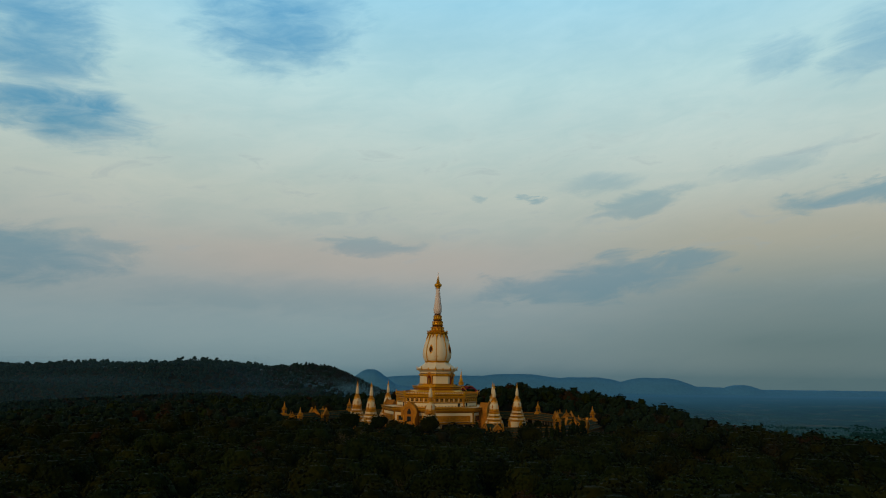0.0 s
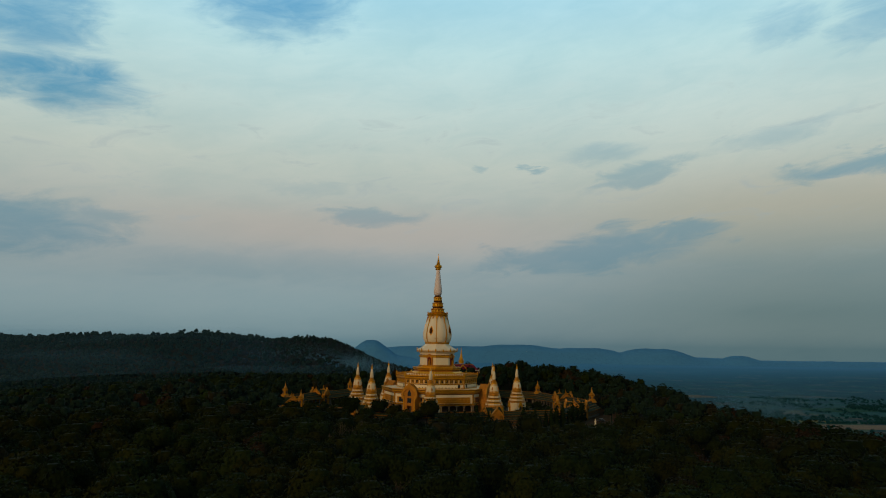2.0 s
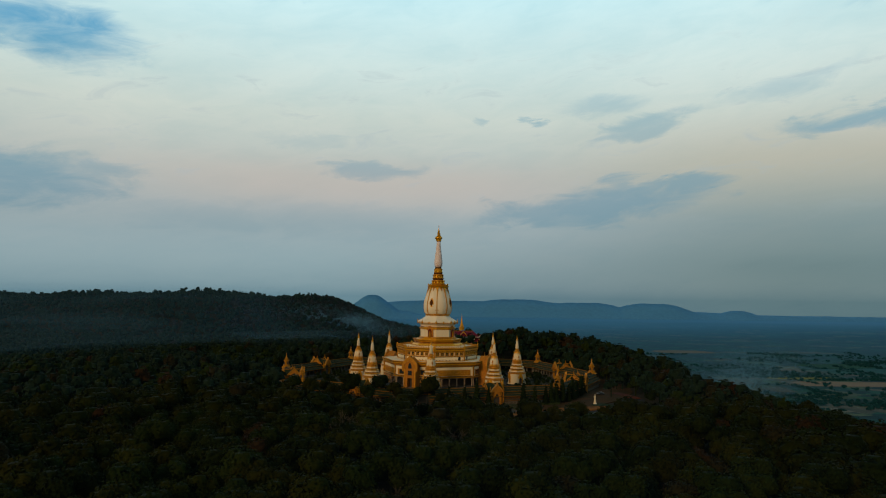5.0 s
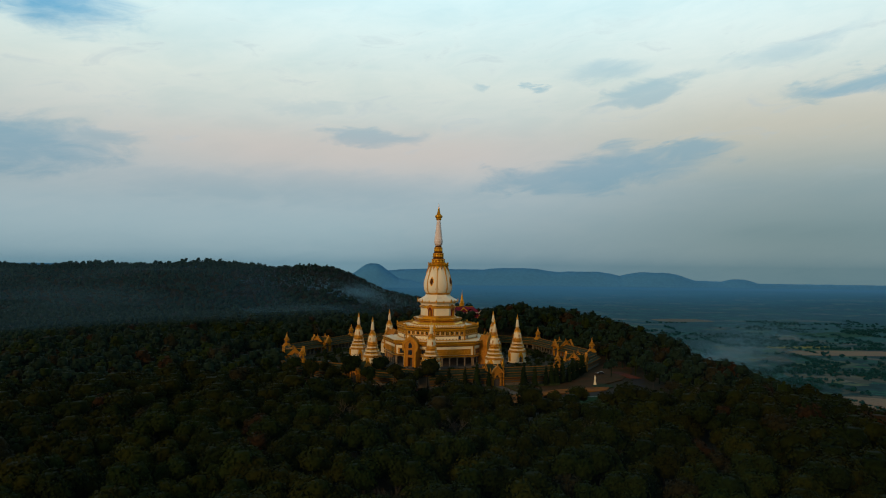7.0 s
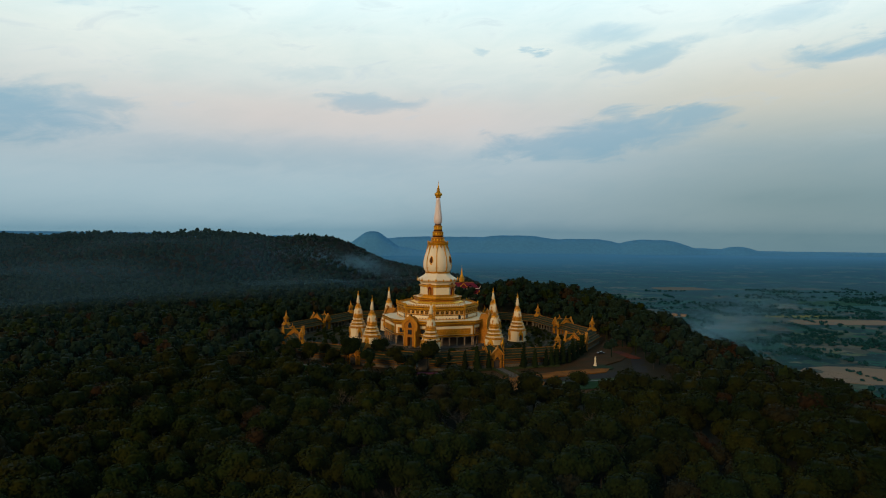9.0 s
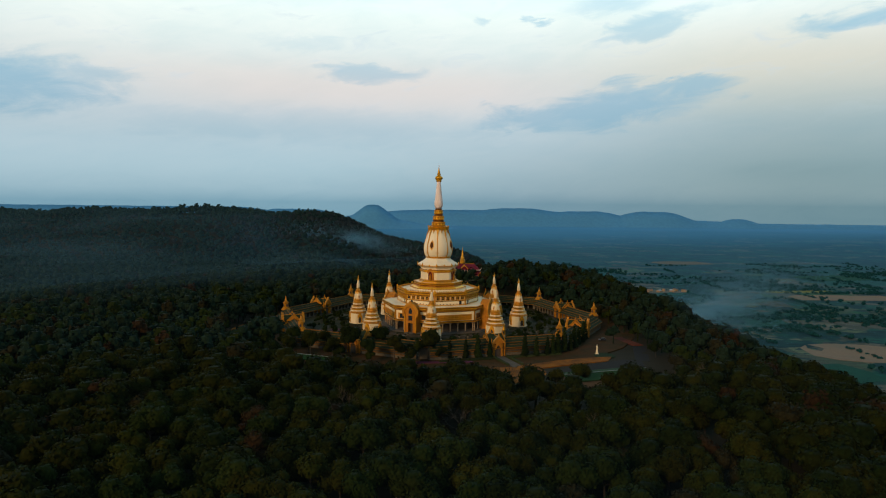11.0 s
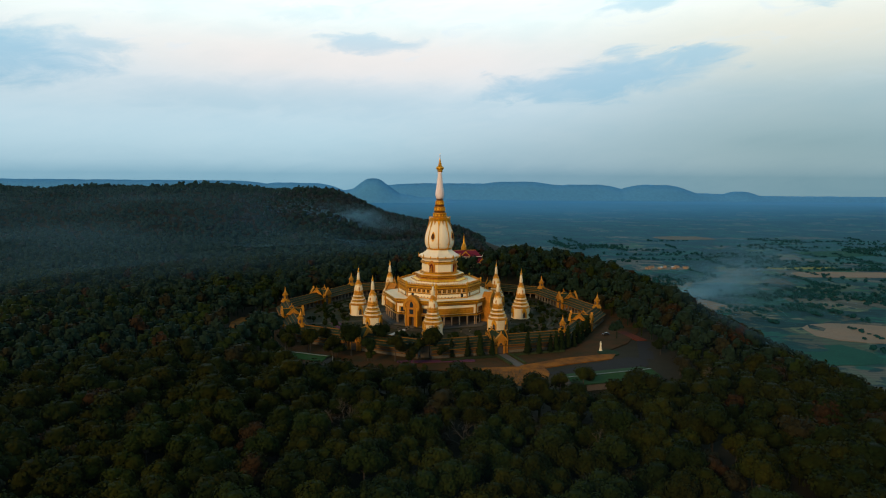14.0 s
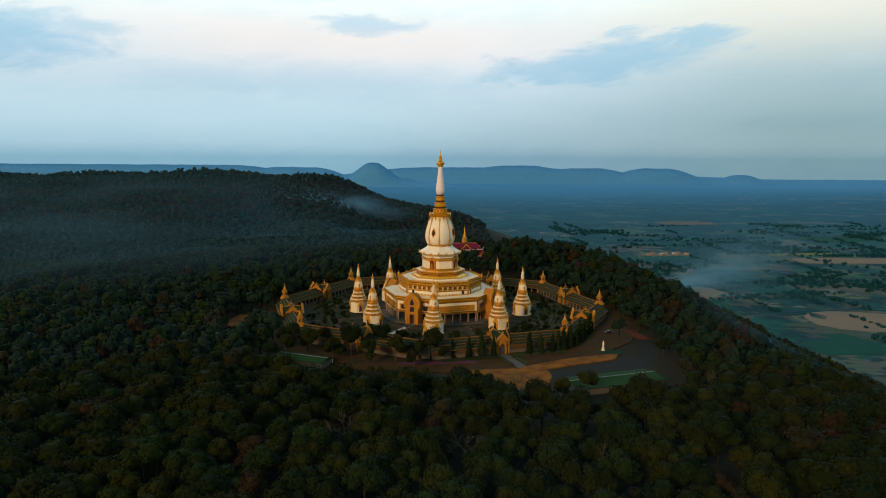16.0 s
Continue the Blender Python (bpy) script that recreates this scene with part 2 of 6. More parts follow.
WORN_GOLD = material("worn_gilding", (0.34, 0.135, 0.008), 0.68, metal=0.1, scale=0.35, vary=0.6, dirt=0.7, dirt_colour=(0.07, 0.035, 0.010), bump=0.3)
ROOF_GREEN = material("green_glazed_tiles", (0.019, 0.026, 0.011), 0.85, scale=1.2, vary=0.4, dirt=0.5, dirt_colour=(0.045, 0.036, 0.016), bump=0.4)
ROOF_RED = material("red_roof_tiles", (0.11, 0.006, 0.016), 0.55, scale=1.2, vary=0.3, dirt=0.3, dirt_colour=(0.1, 0.02, 0.02))
LINE_GOLD = material("dull_gilt_line", (0.17, 0.068, 0.006), 0.75, scale=0.9, vary=0.3, dirt=0.5, dirt_colour=(0.06, 0.03, 0.01))
NICHE_RED = material("dark_red_niche", (0.12, 0.018, 0.010), 0.7, scale=1.0, vary=0.2)
PALE_STONE = material("pale_lattice_stone", (0.14, 0.115, 0.082), 0.85, scale=1.2, vary=0.3, dirt=0.6, dirt_colour=(0.10, 0.085, 0.06), bump=0.4)
STONE = material("weathered_wall_stone", (0.075, 0.06, 0.042), 0.85, scale=1.2, vary=0.35, dirt=0.6, dirt_colour=(0.07, 0.06, 0.045), bump=0.5, own=0.3)
BARK = material("bark", (0.05, 0.04, 0.03), 0.9, scale=1.5, vary=0.3)
PALE_BARK = material("pale_bare_bark", (0.060, 0.047, 0.030), 0.9, scale=1.5, vary=0.3)
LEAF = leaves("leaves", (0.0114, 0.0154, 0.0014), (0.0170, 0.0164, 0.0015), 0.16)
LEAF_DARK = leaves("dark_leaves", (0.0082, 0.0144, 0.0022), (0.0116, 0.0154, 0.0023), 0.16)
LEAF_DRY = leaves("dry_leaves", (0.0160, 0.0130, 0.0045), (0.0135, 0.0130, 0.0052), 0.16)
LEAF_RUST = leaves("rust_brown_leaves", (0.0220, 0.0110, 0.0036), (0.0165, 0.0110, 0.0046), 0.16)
# far leaves: distance haze painted in as bluer colour
LEAF_FAR = leaves("haze_blue_slope_leaves", (0.0125, 0.0320, 0.0290), (0.0170, 0.0325, 0.0270), 0.12)
# a slighter haze tint, painted into the farther hill woods
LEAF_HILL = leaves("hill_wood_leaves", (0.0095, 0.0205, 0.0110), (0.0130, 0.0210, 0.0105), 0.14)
# leafless ridge crowns and plain woods, also tinted blue for haze
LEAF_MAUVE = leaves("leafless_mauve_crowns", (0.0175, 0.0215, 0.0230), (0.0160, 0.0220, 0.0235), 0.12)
LEAF_PLAIN = leaves("haze_blue_plain_leaves", (0.006, 0.036, 0.038), (0.008, 0.036, 0.038), 0.14)
EARTH = material("trodden_earth", (0.23, 0.076, 0.006), 0.95, scale=0.5, vary=0.3, second=(0.065, 0.027, 0.008))
ROUGH_GRASS = material("dry_grass_and_earth", (0.060, 0.024, 0.005), 0.95, scale=0.4, vary=0.4, second=(0.022, 0.017, 0.004))
RED_EARTH = material("red_laterite", (0.095, 0.024, 0.011), 0.95, scale=0.5, vary=0.3)
LAWN = material("clipped_lawn", (0.013, 0.024, 0.008), 0.95, scale=1.0, vary=0.3)
GARDEN = material("garden_beds", (0.018, 0.021, 0.007), 0.95, scale=0.7, vary=0.5, second=(0.040, 0.028, 0.011))
PAVING = material("grey_paving", (0.085, 0.07, 0.055), 0.9, scale=0.8, vary=0.2, dirt=0.4)
ASPHALT = material("asphalt", (0.018, 0.015, 0.013), 0.9, scale=0.6, vary=0.25)
WALK = material("dark_garden_walk", (0.050, 0.036, 0.020), 0.9, scale=0.8, vary=0.3, dirt=0.4)
FLOWERS = material("purple_flowers", (0.085, 0.016, 0.045), 0.9, scale=2.0, vary=0.5, second=(0.06, 0.03, 0.03))
HEDGE = leaves("hedge_leaves", (0.024, 0.032, 0.010), (0.036, 0.036, 0.012))
# the blue of distance haze is painted into the hills' colour
FAR_HILL = material("far_hills_haze_blue", (0.066, 0.205, 0.345), 1.0, scale=0.012, vary=0.16, coords="Position")


# ---- mesh helpers ----
def finish(name, bm, mat, smooth_faces=False):
    me = bpy.data.meshes.new(name)
    bm.normal_update()
    bm.to_mesh(me)
    bm.free()
    me.materials.append(mat)
    if smooth_faces:
        for p in me.polygons:
            p.use_smooth = True
    return me


def part(name, bm, mat, parent, label="", m=None, smooth_faces=False):
    """Links a bmesh (or a finished mesh) as one mesh object under a thing or a part."""
    me = bm if isinstance(bm, bpy.types.Mesh) else finish(name, bm, mat, smooth_faces)
    ob = new(name, me)
    ob.parent = parent
    if m is not None:
        ob.matrix_local = m
    return tagged(ob, label)


def thing(name, label, category, m=None, group="", kind=""):
    e = new(name)
    e.empty_display_size = 0.5
    if m is not None:
        e.matrix_world = m
    return tagged(e, label, category, group, kind)


def box(sx, sy, sz, x=0, y=0, z=0, bm=None, taper=1.0):
    """A block that stands on z; its top is taper times as wide."""
    bm = bm or bmesh.new()
    lo = [bm.verts.new((x + a * sx / 2, y + b * sy / 2, z)) for a, b in ((-1, -1), (1, -1), (1, 1), (-1, 1))]
    hi = [bm.verts.new((x + a * sx / 2 * taper, y + b * sy / 2 * taper, z + sz)) for a, b in ((-1, -1), (1, -1), (1, 1), (-1, 1))]
    bm.faces.new(lo[::-1])
    bm.faces.new(hi)
    for i in range(4):
        bm.faces.new((lo[i], lo[(i + 1) % 4], hi[(i + 1) % 4], hi[i]))
    return bm


def lathe(profile, n=8, bm=None, turn=0.0, x=0, y=0, lobes=0.0):
    """Turns a profile of (radius, height), bottom to top, about the upright; n = 8 gives an octagon whose corners lie at 0, 45 ... degrees."""
    bm = bm or bmesh.new()
    rings = []
    for r, z in profile:
        ring = []
        for i in range(n):
            a = 2 * math.pi * i / n + radians(turn)
            q = r * (1 + lobes * abs(math.sin(4 * a)))
            ring.append(bm.verts.new((x + q * math.cos(a), y + q * math.sin(a), z)))
        rings.append(ring)
    for a, b in zip(rings, rings[1:]):
        for i in range(n):
            bm.faces.new((a[i], a[(i + 1) % n], b[(i + 1) % n], b[i]))
    if profile[0][0] > 0.01:
        bm.faces.new(rings[0][::-1])
    if profile[-1][0] > 0.01:
        bm.faces.new(rings[-1])
    return bm


def extrude(outline, depth, bm=None, at=0.0):
    """An outline in y and z, pushed out along x from at to at + depth."""
    bm = bm or bmesh.new()
    a = [bm.verts.new((at, y, z)) for y, z in outline]
    b = [bm.verts.new((at + depth, y, z)) for y, z in outline]
    n = len(outline)
    bm.faces.new(a[::-1])
    bm.faces.new(b)
    for i in range(n):
        bm.faces.new((a[i], a[(i + 1) % n], b[(i + 1) % n], b[i]))
    return bm


def facet(k, apothem, z=0.0, along=0.0):
    """The pose at the middle of an octagon's side k: x outwards, y along the side."""
    return pose(0, 0, 0, 0, 0, 45 * k + 22.5) @ pose(apothem, along, z)


def arrays(name, verts, faces, mat):
    """A mesh from numpy arrays of corners and four-cornered faces."""
    me = bpy.data.meshes.new(name)
    me.vertices.add(len(verts))
    me.vertices.foreach_set("co", np.ascontiguousarray(verts, dtype=np.float32).ravel())
    k = faces.shape[1]
    me.loops.add(len(faces) * k)
    me.loops.foreach_set("vertex_index", np.ascontiguousarray(faces, dtype=np.int32).ravel())
    me.polygons.add(len(faces))
    me.polygons.foreach_set("loop_start", np.arange(0, len(faces) * k, k, dtype=np.int32))
    me.update(calc_edges=True)
    me.materials.append(mat)
    return me


COS = math.cos(radians(22.5))
PHI = -4.0


# ---- the land ----
def step(v, lo, hi):
    u = np.clip((v - lo) / (hi - lo), 0, 1)
    return u * u * (3 - 2 * u)


PLAIN = -125.0


def height(x, y):
    """The land's height: a wooded hill that bears the temple, a ridge behind it and the plain all round."""
    x, y = np.asarray(x, float), np.asarray(y, float)
    edge = np.interp(y, [-900, -300, 60, 150, 300, 600, 1000, 1300, 1700], [150, 145, 132, 125, 25, -182, -250, -276, -330])
    base = 14 * np.exp(-(((x - 58) / 85) ** 2 + ((y - 158) / 62) ** 2))
    base = base - 22 * step(y, 150, 450) * step(-x, -100, 150) - 18 * step(-x, 140, 420) * step(y, -260, 100) * (1 - step(y, 700, 1150))
    base = base + (62 + 5 * np.sin(x / 130.0) + 4 * np.sin(x / 47.0 + 1)) * step(y, 780, 1230)
    base = base - 90 * step(y, 1450, 1900)
    base = base + 6.5 * np.exp(-(((x - 142) / 50) ** 2 + ((y - 55) / 70) ** 2)) * step(np.hypot(x, y), 112, 142)
    out = np.maximum(0, x - edge)
    drop = (0.47 - 0.09 * step(y, 500, 1000)) * out * out / (out + 18)
    h = base - drop
    h = np.where(h < PLAIN + 25, PLAIN + 25 * np.exp((h - PLAIN - 25) / 25), h)
    back = step(y, 1500, 1900)
    h = h * (1 - back) + PLAIN * back
    h = h - 0.5 * (1 - step(np.hypot(x, y), 124, 134))
    far = np.hypot(x, y + 440)
    return h + step(far, 3300, 4850) * 40 + 0.9 * np.sin(x / 23.0) * np.sin(y / 31.0) * step(np.hypot(x, y), 140, 200) * step(-np.abs(x), -700, -400)


def ground_material():
    """Forest floor on the hill; on the plain a patchwork of fields, woods and stubble, hazed blue by colour with
    distance.
    """
    m = bpy.data.materials.new("hill_and_fields")
    m.use_nodes = True
    t = m.node_tree
    b = t.nodes["Principled BSDF"]
    b.inputs["Roughness"].default_value = 1.0
    b.inputs["Specular IOR Level"].default_value = 0.1
    at = t.nodes.new("ShaderNodeNewGeometry").outputs["Position"]
    xyz = t.nodes.new("ShaderNodeSeparateXYZ")
    t.links.new(at, xyz.inputs[0])

    def noisy(scale, detail=4, warp=None):
        n = t.nodes.new("ShaderNodeTexNoise")
        n.inputs["Scale"].default_value, n.inputs["Detail"].default_value = scale, detail
        t.links.new(warp or at, n.inputs["Vector"])
        return n.outputs["Fac"]

    bend = t.nodes.new("ShaderNodeVectorMath")
    bend.operation = "MULTIPLY_ADD"
    wn_ = t.nodes.new("ShaderNodeTexNoise")
    wn_.inputs["Scale"].default_value = 0.004
    t.links.new(at, wn_.inputs["Vector"])
    t.links.new(wn_.outputs["Color"], bend.inputs[0])
    bend.inputs[1].default_value = (90, 90, 0)
    t.links.new(at, bend.inputs[2])
    cells = t.nodes.new("ShaderNodeTexVoronoi")
    cells.distance = "CHEBYCHEV"
    cells.inputs["Scale"].default_value = 0.016
    t.links.new(bend.outputs[0], cells.inputs["Vector"])
    tone = t.nodes.new("ShaderNodeSeparateColor")
    t.links.new(cells.outputs["Color"], tone.inputs[0])
    field = ramp(t, tone.outputs[0], [(0.0, (0.012, 0.050, 0.040)), (0.14, (0.016, 0.060, 0.044)), (0.20, (0.06, 0.086, 0.046)), (0.34, (0.075, 0.070, 0.050)), (0.74, (0.135, 0.108, 0.076)), (0.80, (0.018, 0.086, 0.038)), (0.88, (0.085, 0.120, 0.050)), (1.0, (0.180, 0.138, 0.092))])
    far = smooth(t, xyz.outputs[1], 500, 1900)
    woods = smooth(t, calc(t, "ADD", calc(t, "ADD", calc(t, "MULTIPLY", noisy(0.0058, 6), 0.7), calc(t, "MULTIPLY", noisy(0.021, 4), 0.3)), calc(t, "MULTIPLY", far, 0.070)), 0.500, 0.516)
    field = mixed(t, woods, field, mixed(t, smooth(t, tone.outputs[1], 0.45, 0.8), mixed(t, smooth(t, noisy(0.045, 6), 0.35, 0.65), (0.004, 0.032, 0.033), (0.008, 0.052, 0.052)), (0.010, 0.078, 0.056)))
    speck = smooth(t, calc(t, "ADD", calc(t, "MULTIPLY", noisy(0.05, 6), 0.75), calc(t, "MULTIPLY", noisy(0.012, 3), 0.25)), 0.535, 0.575)
    field = mixed(t, calc(t, "MULTIPLY", speck, 0.85), field, (0.005, 0.040, 0.040))
    rows_ = t.nodes.new("ShaderNodeTexWave")
    rows_.inputs["Scale"].default_value, rows_.inputs["Distortion"].default_value, rows_.inputs["Detail Scale"].default_value = 0.022, 6.0, 0.6
    rows_.bands_direction = "Y"
    t.links.new(bend.outputs[0], rows_.inputs["Vector"])
    field = mixed(t, calc(t, "MULTIPLY", rows_.outputs["Fac"], 0.5), field, mixed(t, 1.0, field, (0.6, 0.62, 0.66), "MULTIPLY"))
    field = mixed(t, noisy(0.25, 5), field, mixed(t, 1.0, field, (0.6, 0.6, 0.6), "MULTIPLY"))
    # distance haze put into the colour: bluer the farther along y
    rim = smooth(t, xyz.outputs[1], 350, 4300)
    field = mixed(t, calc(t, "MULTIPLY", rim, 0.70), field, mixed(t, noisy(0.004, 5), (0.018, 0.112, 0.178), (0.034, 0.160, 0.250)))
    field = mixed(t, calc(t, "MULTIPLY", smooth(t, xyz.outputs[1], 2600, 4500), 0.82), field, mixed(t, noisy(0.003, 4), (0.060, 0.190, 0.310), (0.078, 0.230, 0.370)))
    # a last even teal tint over all the fields
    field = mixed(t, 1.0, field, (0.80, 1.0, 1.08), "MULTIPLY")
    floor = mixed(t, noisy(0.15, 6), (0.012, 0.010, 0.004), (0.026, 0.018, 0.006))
    on_hill = smooth(t, xyz.outputs[2], -117, -100)
    near_rim = smooth(t, xyz.outputs[1], 1950, 1600)
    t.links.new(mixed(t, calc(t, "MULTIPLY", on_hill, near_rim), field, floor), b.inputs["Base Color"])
    return m


def build_ground():
    def marks(spans):
        return np.unique(np.concatenate([np.arange(a, b, s) for a, b, s in spans]))

    xs = marks([(-4900, -1600, 150), (-1600, -400, 30), (-400, 420, 9), (420, 1400, 30), (1400, 4901, 140)])
    ys = marks([(-2500, -700, 150), (-700, -480, 40), (-480, 320, 9), (320, 1900, 30), (1900, 4901, 120)])
    X, Y = np.meshgrid(xs, ys)
    v = np.stack([X, Y, height(X, Y)], -1).reshape(-1, 3)
    nx, ny = len(xs), len(ys)
    i = np.arange(nx * ny).reshape(ny, nx)
    f = np.stack([i[:-1, :-1], i[:-1, 1:], i[1:, 1:], i[1:, :-1]], -1).reshape(-1, 4)
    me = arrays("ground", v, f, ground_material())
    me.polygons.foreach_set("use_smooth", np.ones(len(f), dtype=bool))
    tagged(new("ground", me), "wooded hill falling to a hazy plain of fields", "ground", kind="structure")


build_ground()


def ridge_line(x, humps, floor_z):
    z = np.full_like(x, floor_z)
    for c, w, top, flat in humps:
        u = np.clip((np.abs(x - c) - flat) / w, 0, 1)
        z = np.maximum(z, floor_z + (top - floor_z) * ((1 - u * u) ** 2.1 if w != 275 else (1 - u) ** 1.15))
    return z


def far_hill(name, y0, x0, x1, humps, label, depth=260, floor_z=-84.0):
    """A far range: a crest with a slope towards the plain and one behind."""
    rng = np.random.default_rng(7)
    xs = np.arange(x0, x1, 14.0)
    crest = ridge_line(xs, humps, floor_z) + np.convolve(rng.normal(0, 2.2, len(xs)), np.ones(5) / 5, "same")
    crest[4:-4] = np.convolve(crest, np.array([0, 0, 1, 2, 3, 2, 1, 0, 0]) / 9, "valid") if depth < 220 else crest[4:-4]
    rows = []
    for u in (0, 0.25, 0.5, 0.75, 1.0, 1.3, 1.8):
        k = u if u <= 1 else 1 - (u - 1)
        rows.append(np.stack([xs, np.full_like(xs, y0 - depth + depth * u), -125 + (crest + 125) * (k ** 1.2)], -1))
    v = np.concatenate(rows)
    n = len(xs)
    i = np.arange(n * len(rows)).reshape(len(rows), n)
    f = np.stack([i[:-1, :-1], i[:-1, 1:], i[1:, 1:], i[1:, :-1]], -1).reshape(-1, 4)
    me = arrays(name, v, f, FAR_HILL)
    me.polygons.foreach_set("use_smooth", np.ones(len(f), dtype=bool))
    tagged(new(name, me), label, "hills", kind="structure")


far_hill("backdrop", 4560, -3900, 3900, [(-2350, 900, 38, 850), (-1020, 420, 24, 130), (570, 700, 44, 60), (300, 1200, 28, 350), (1060, 480, 26, 90), (1560, 430, 28, 70), (2180, 260, -14, 15), (1500, 1300, -30, 300), (0, 300, -46, 4000)], "long haze-blue flat-topped hills on the horizon")
far_hill("backdrop_knoll", 4100, -1100, 500, [(-425, 275, 62, 40), (-300, 330, -38, 60), (-150, 420, -60, 100), (-470, 420, -50, 60)], "rounded haze-blue hill on the horizon", 200, -122.0)


# ---- single fields and a hamlet on the plain ----
def field(name, x, y, w, d, turn, mat, label):
    """A field with an uneven outline lying on the plain."""
    rng = np.random.default_rng(int(abs(x) + abs(y)))
    pts = []
    for i in range(16):
        a = 2 * math.pi * i / 16
        q = rng.uniform(0.86, 1.08) / max(abs(math.cos(a)), abs(math.sin(a))) ** 0.7
        u, v = q * w / 2 * math.cos(a), q * d / 2 * math.sin(a)
        c, n = math.cos(radians(turn)), math.sin(radians(turn))
        pts.append((x + u * c - v * n, y + u * n + v * c))
    bm = bmesh.new()
    hi = [bm.verts.new((px, py, PLAIN + 0.35)) for px, py in pts]
    lo = [bm.verts.new((px, py, PLAIN - 0.5)) for px, py in pts]
    bm.faces.new(hi)
    for i in range(16):
        j = (i + 1) % 16
        bm.faces.new((lo[i], lo[j], hi[j], hi[i]))
    tagged(new(name, finish(name, bm, mat)), label, "field", kind="structure")


CROP_GREEN = material("green_crop", (0.008, 0.052, 0.036), 1.0, scale=0.08, vary=0.3, coords="Position")
CROP_YELLOW = material("ripe_crop", (0.135, 0.135, 0.040), 1.0, scale=0.08, vary=0.3, coords="Position")
STUBBLE = material("pale_stubble", (0.190, 0.130, 0.085), 1.0, scale=0.06, vary=0.3, coords="Position", second=(0.13, 0.105, 0.075))
# stubble greyed in colour to stand in for distance haze
HAZED_STUBBLE = material("hazed_stubble", (0.100, 0.098, 0.080), 1.0, scale=0.06, vary=0.3, coords="Position")
field("field", 478, 384, 110, 96, 12, CROP_GREEN, "dark green crop at the foot of the hill")
field("field", 415, 610, 60, 70, 5, CROP_GREEN, "dark green crop among stubble")
field("field", 420, 700, 130, 90, 20, STUBBLE, "pale stubble field beside the smoke")
field("field", 610, 500, 190, 120, -6, STUBBLE, "brown stubble field")
field("field", 860, 1184, 170, 46, 3, CROP_YELLOW, "yellow strip of ripe crop")
field("field", 905, 1080, 240, 90, 0, STUBBLE, "brown ploughed field")
field("field", 857, 1966, 190, 130, 8, HAZED_STUBBLE, "pale tan field")
field("field", 1130, 1500, 220, 130, 10, CROP_GREEN, "green crop on the plain")
field("field", 525, 1162, 110, 46, 4, HAZED_STUBBLE, "bare ground about the hamlet")


def farmhouse(m, roof_mat, label):
    h = thing("farmhouse", label, "house", m, "houses of the hamlet")
    part("wall", box(11, 7, 4.2, z=-0.3), WARM_PLASTER, h)
    for a in (-1, 1):
        part("roof", box(12.4, 4.6, 0.25), roof_mat, h, m=pose(0, a * 2.1, 4.55, -24 * a, 0, 0))
    part("door", box(1.1, 0.12, 2.1, y=-3.52, z=0), SHADE, h)
    return h


TIN = material("tin_roof", (0.30, 0.34, 0.36), 0.6, scale=0.6, vary=0.2, dirt=0.4)
# rust colour kept dim, with the distance haze painted in
RUST_ROOF = material("rusty_tin_roof", (0.16, 0.11, 0.08), 0.8, scale=0.6, vary=0.3, dirt=0.4)
for i, (hx, hy) in enumerate(((486, 1150), (500, 1168), (516, 1152), (533, 1172), (548, 1158), (562, 1176), (578, 1162))):
    farmhouse(pose(hx, hy, PLAIN + 0.35, 0, 0, 23 * i), TIN if i in (2, 4) else RUST_ROOF, "small house under a pale tin roof" if i in (2, 4) else "small house under a rusty tin roof")


# ---- the great chedi ----
def arch_outline(w, h, foot=0.0, n=8, point=1.25):
    """A pointed arch: width, springing height included in h."""
    rise = w / 2 * point
    pts = [(-w / 2, foot), (w / 2, foot), (w / 2, h - rise)]
    for i in range(1, n):
        a = i / n
        pts.append((w / 2 * (1 - a) ** 0.6 if a < 1 else 0, h - rise + rise * a ** 0.9))
    pts.append((0, h))
    left = [(-y, z) for y, z in pts[2:-1]][::-1]
    return pts + left


def medallion(w, h, depth):
    """A leaf-shaped ornament with a raised heart."""
    out = [(w / 2 * math.sin(math.pi * u) ** 0.8 * (1 - 0.35 * u), h * u) for u in (0.02, 0.12, 0.25, 0.4, 0.6, 0.8, 0.97)]
    line = [(-y, z) for y, z in out] + [(y, z) for y, z in out[::-1]]
    bm = extrude(line[::-1], depth)
    return extrude([(y * 0.5, h * 0.2 + z * 0.5) for y, z in line[::-1]], depth * 1.7, bm)


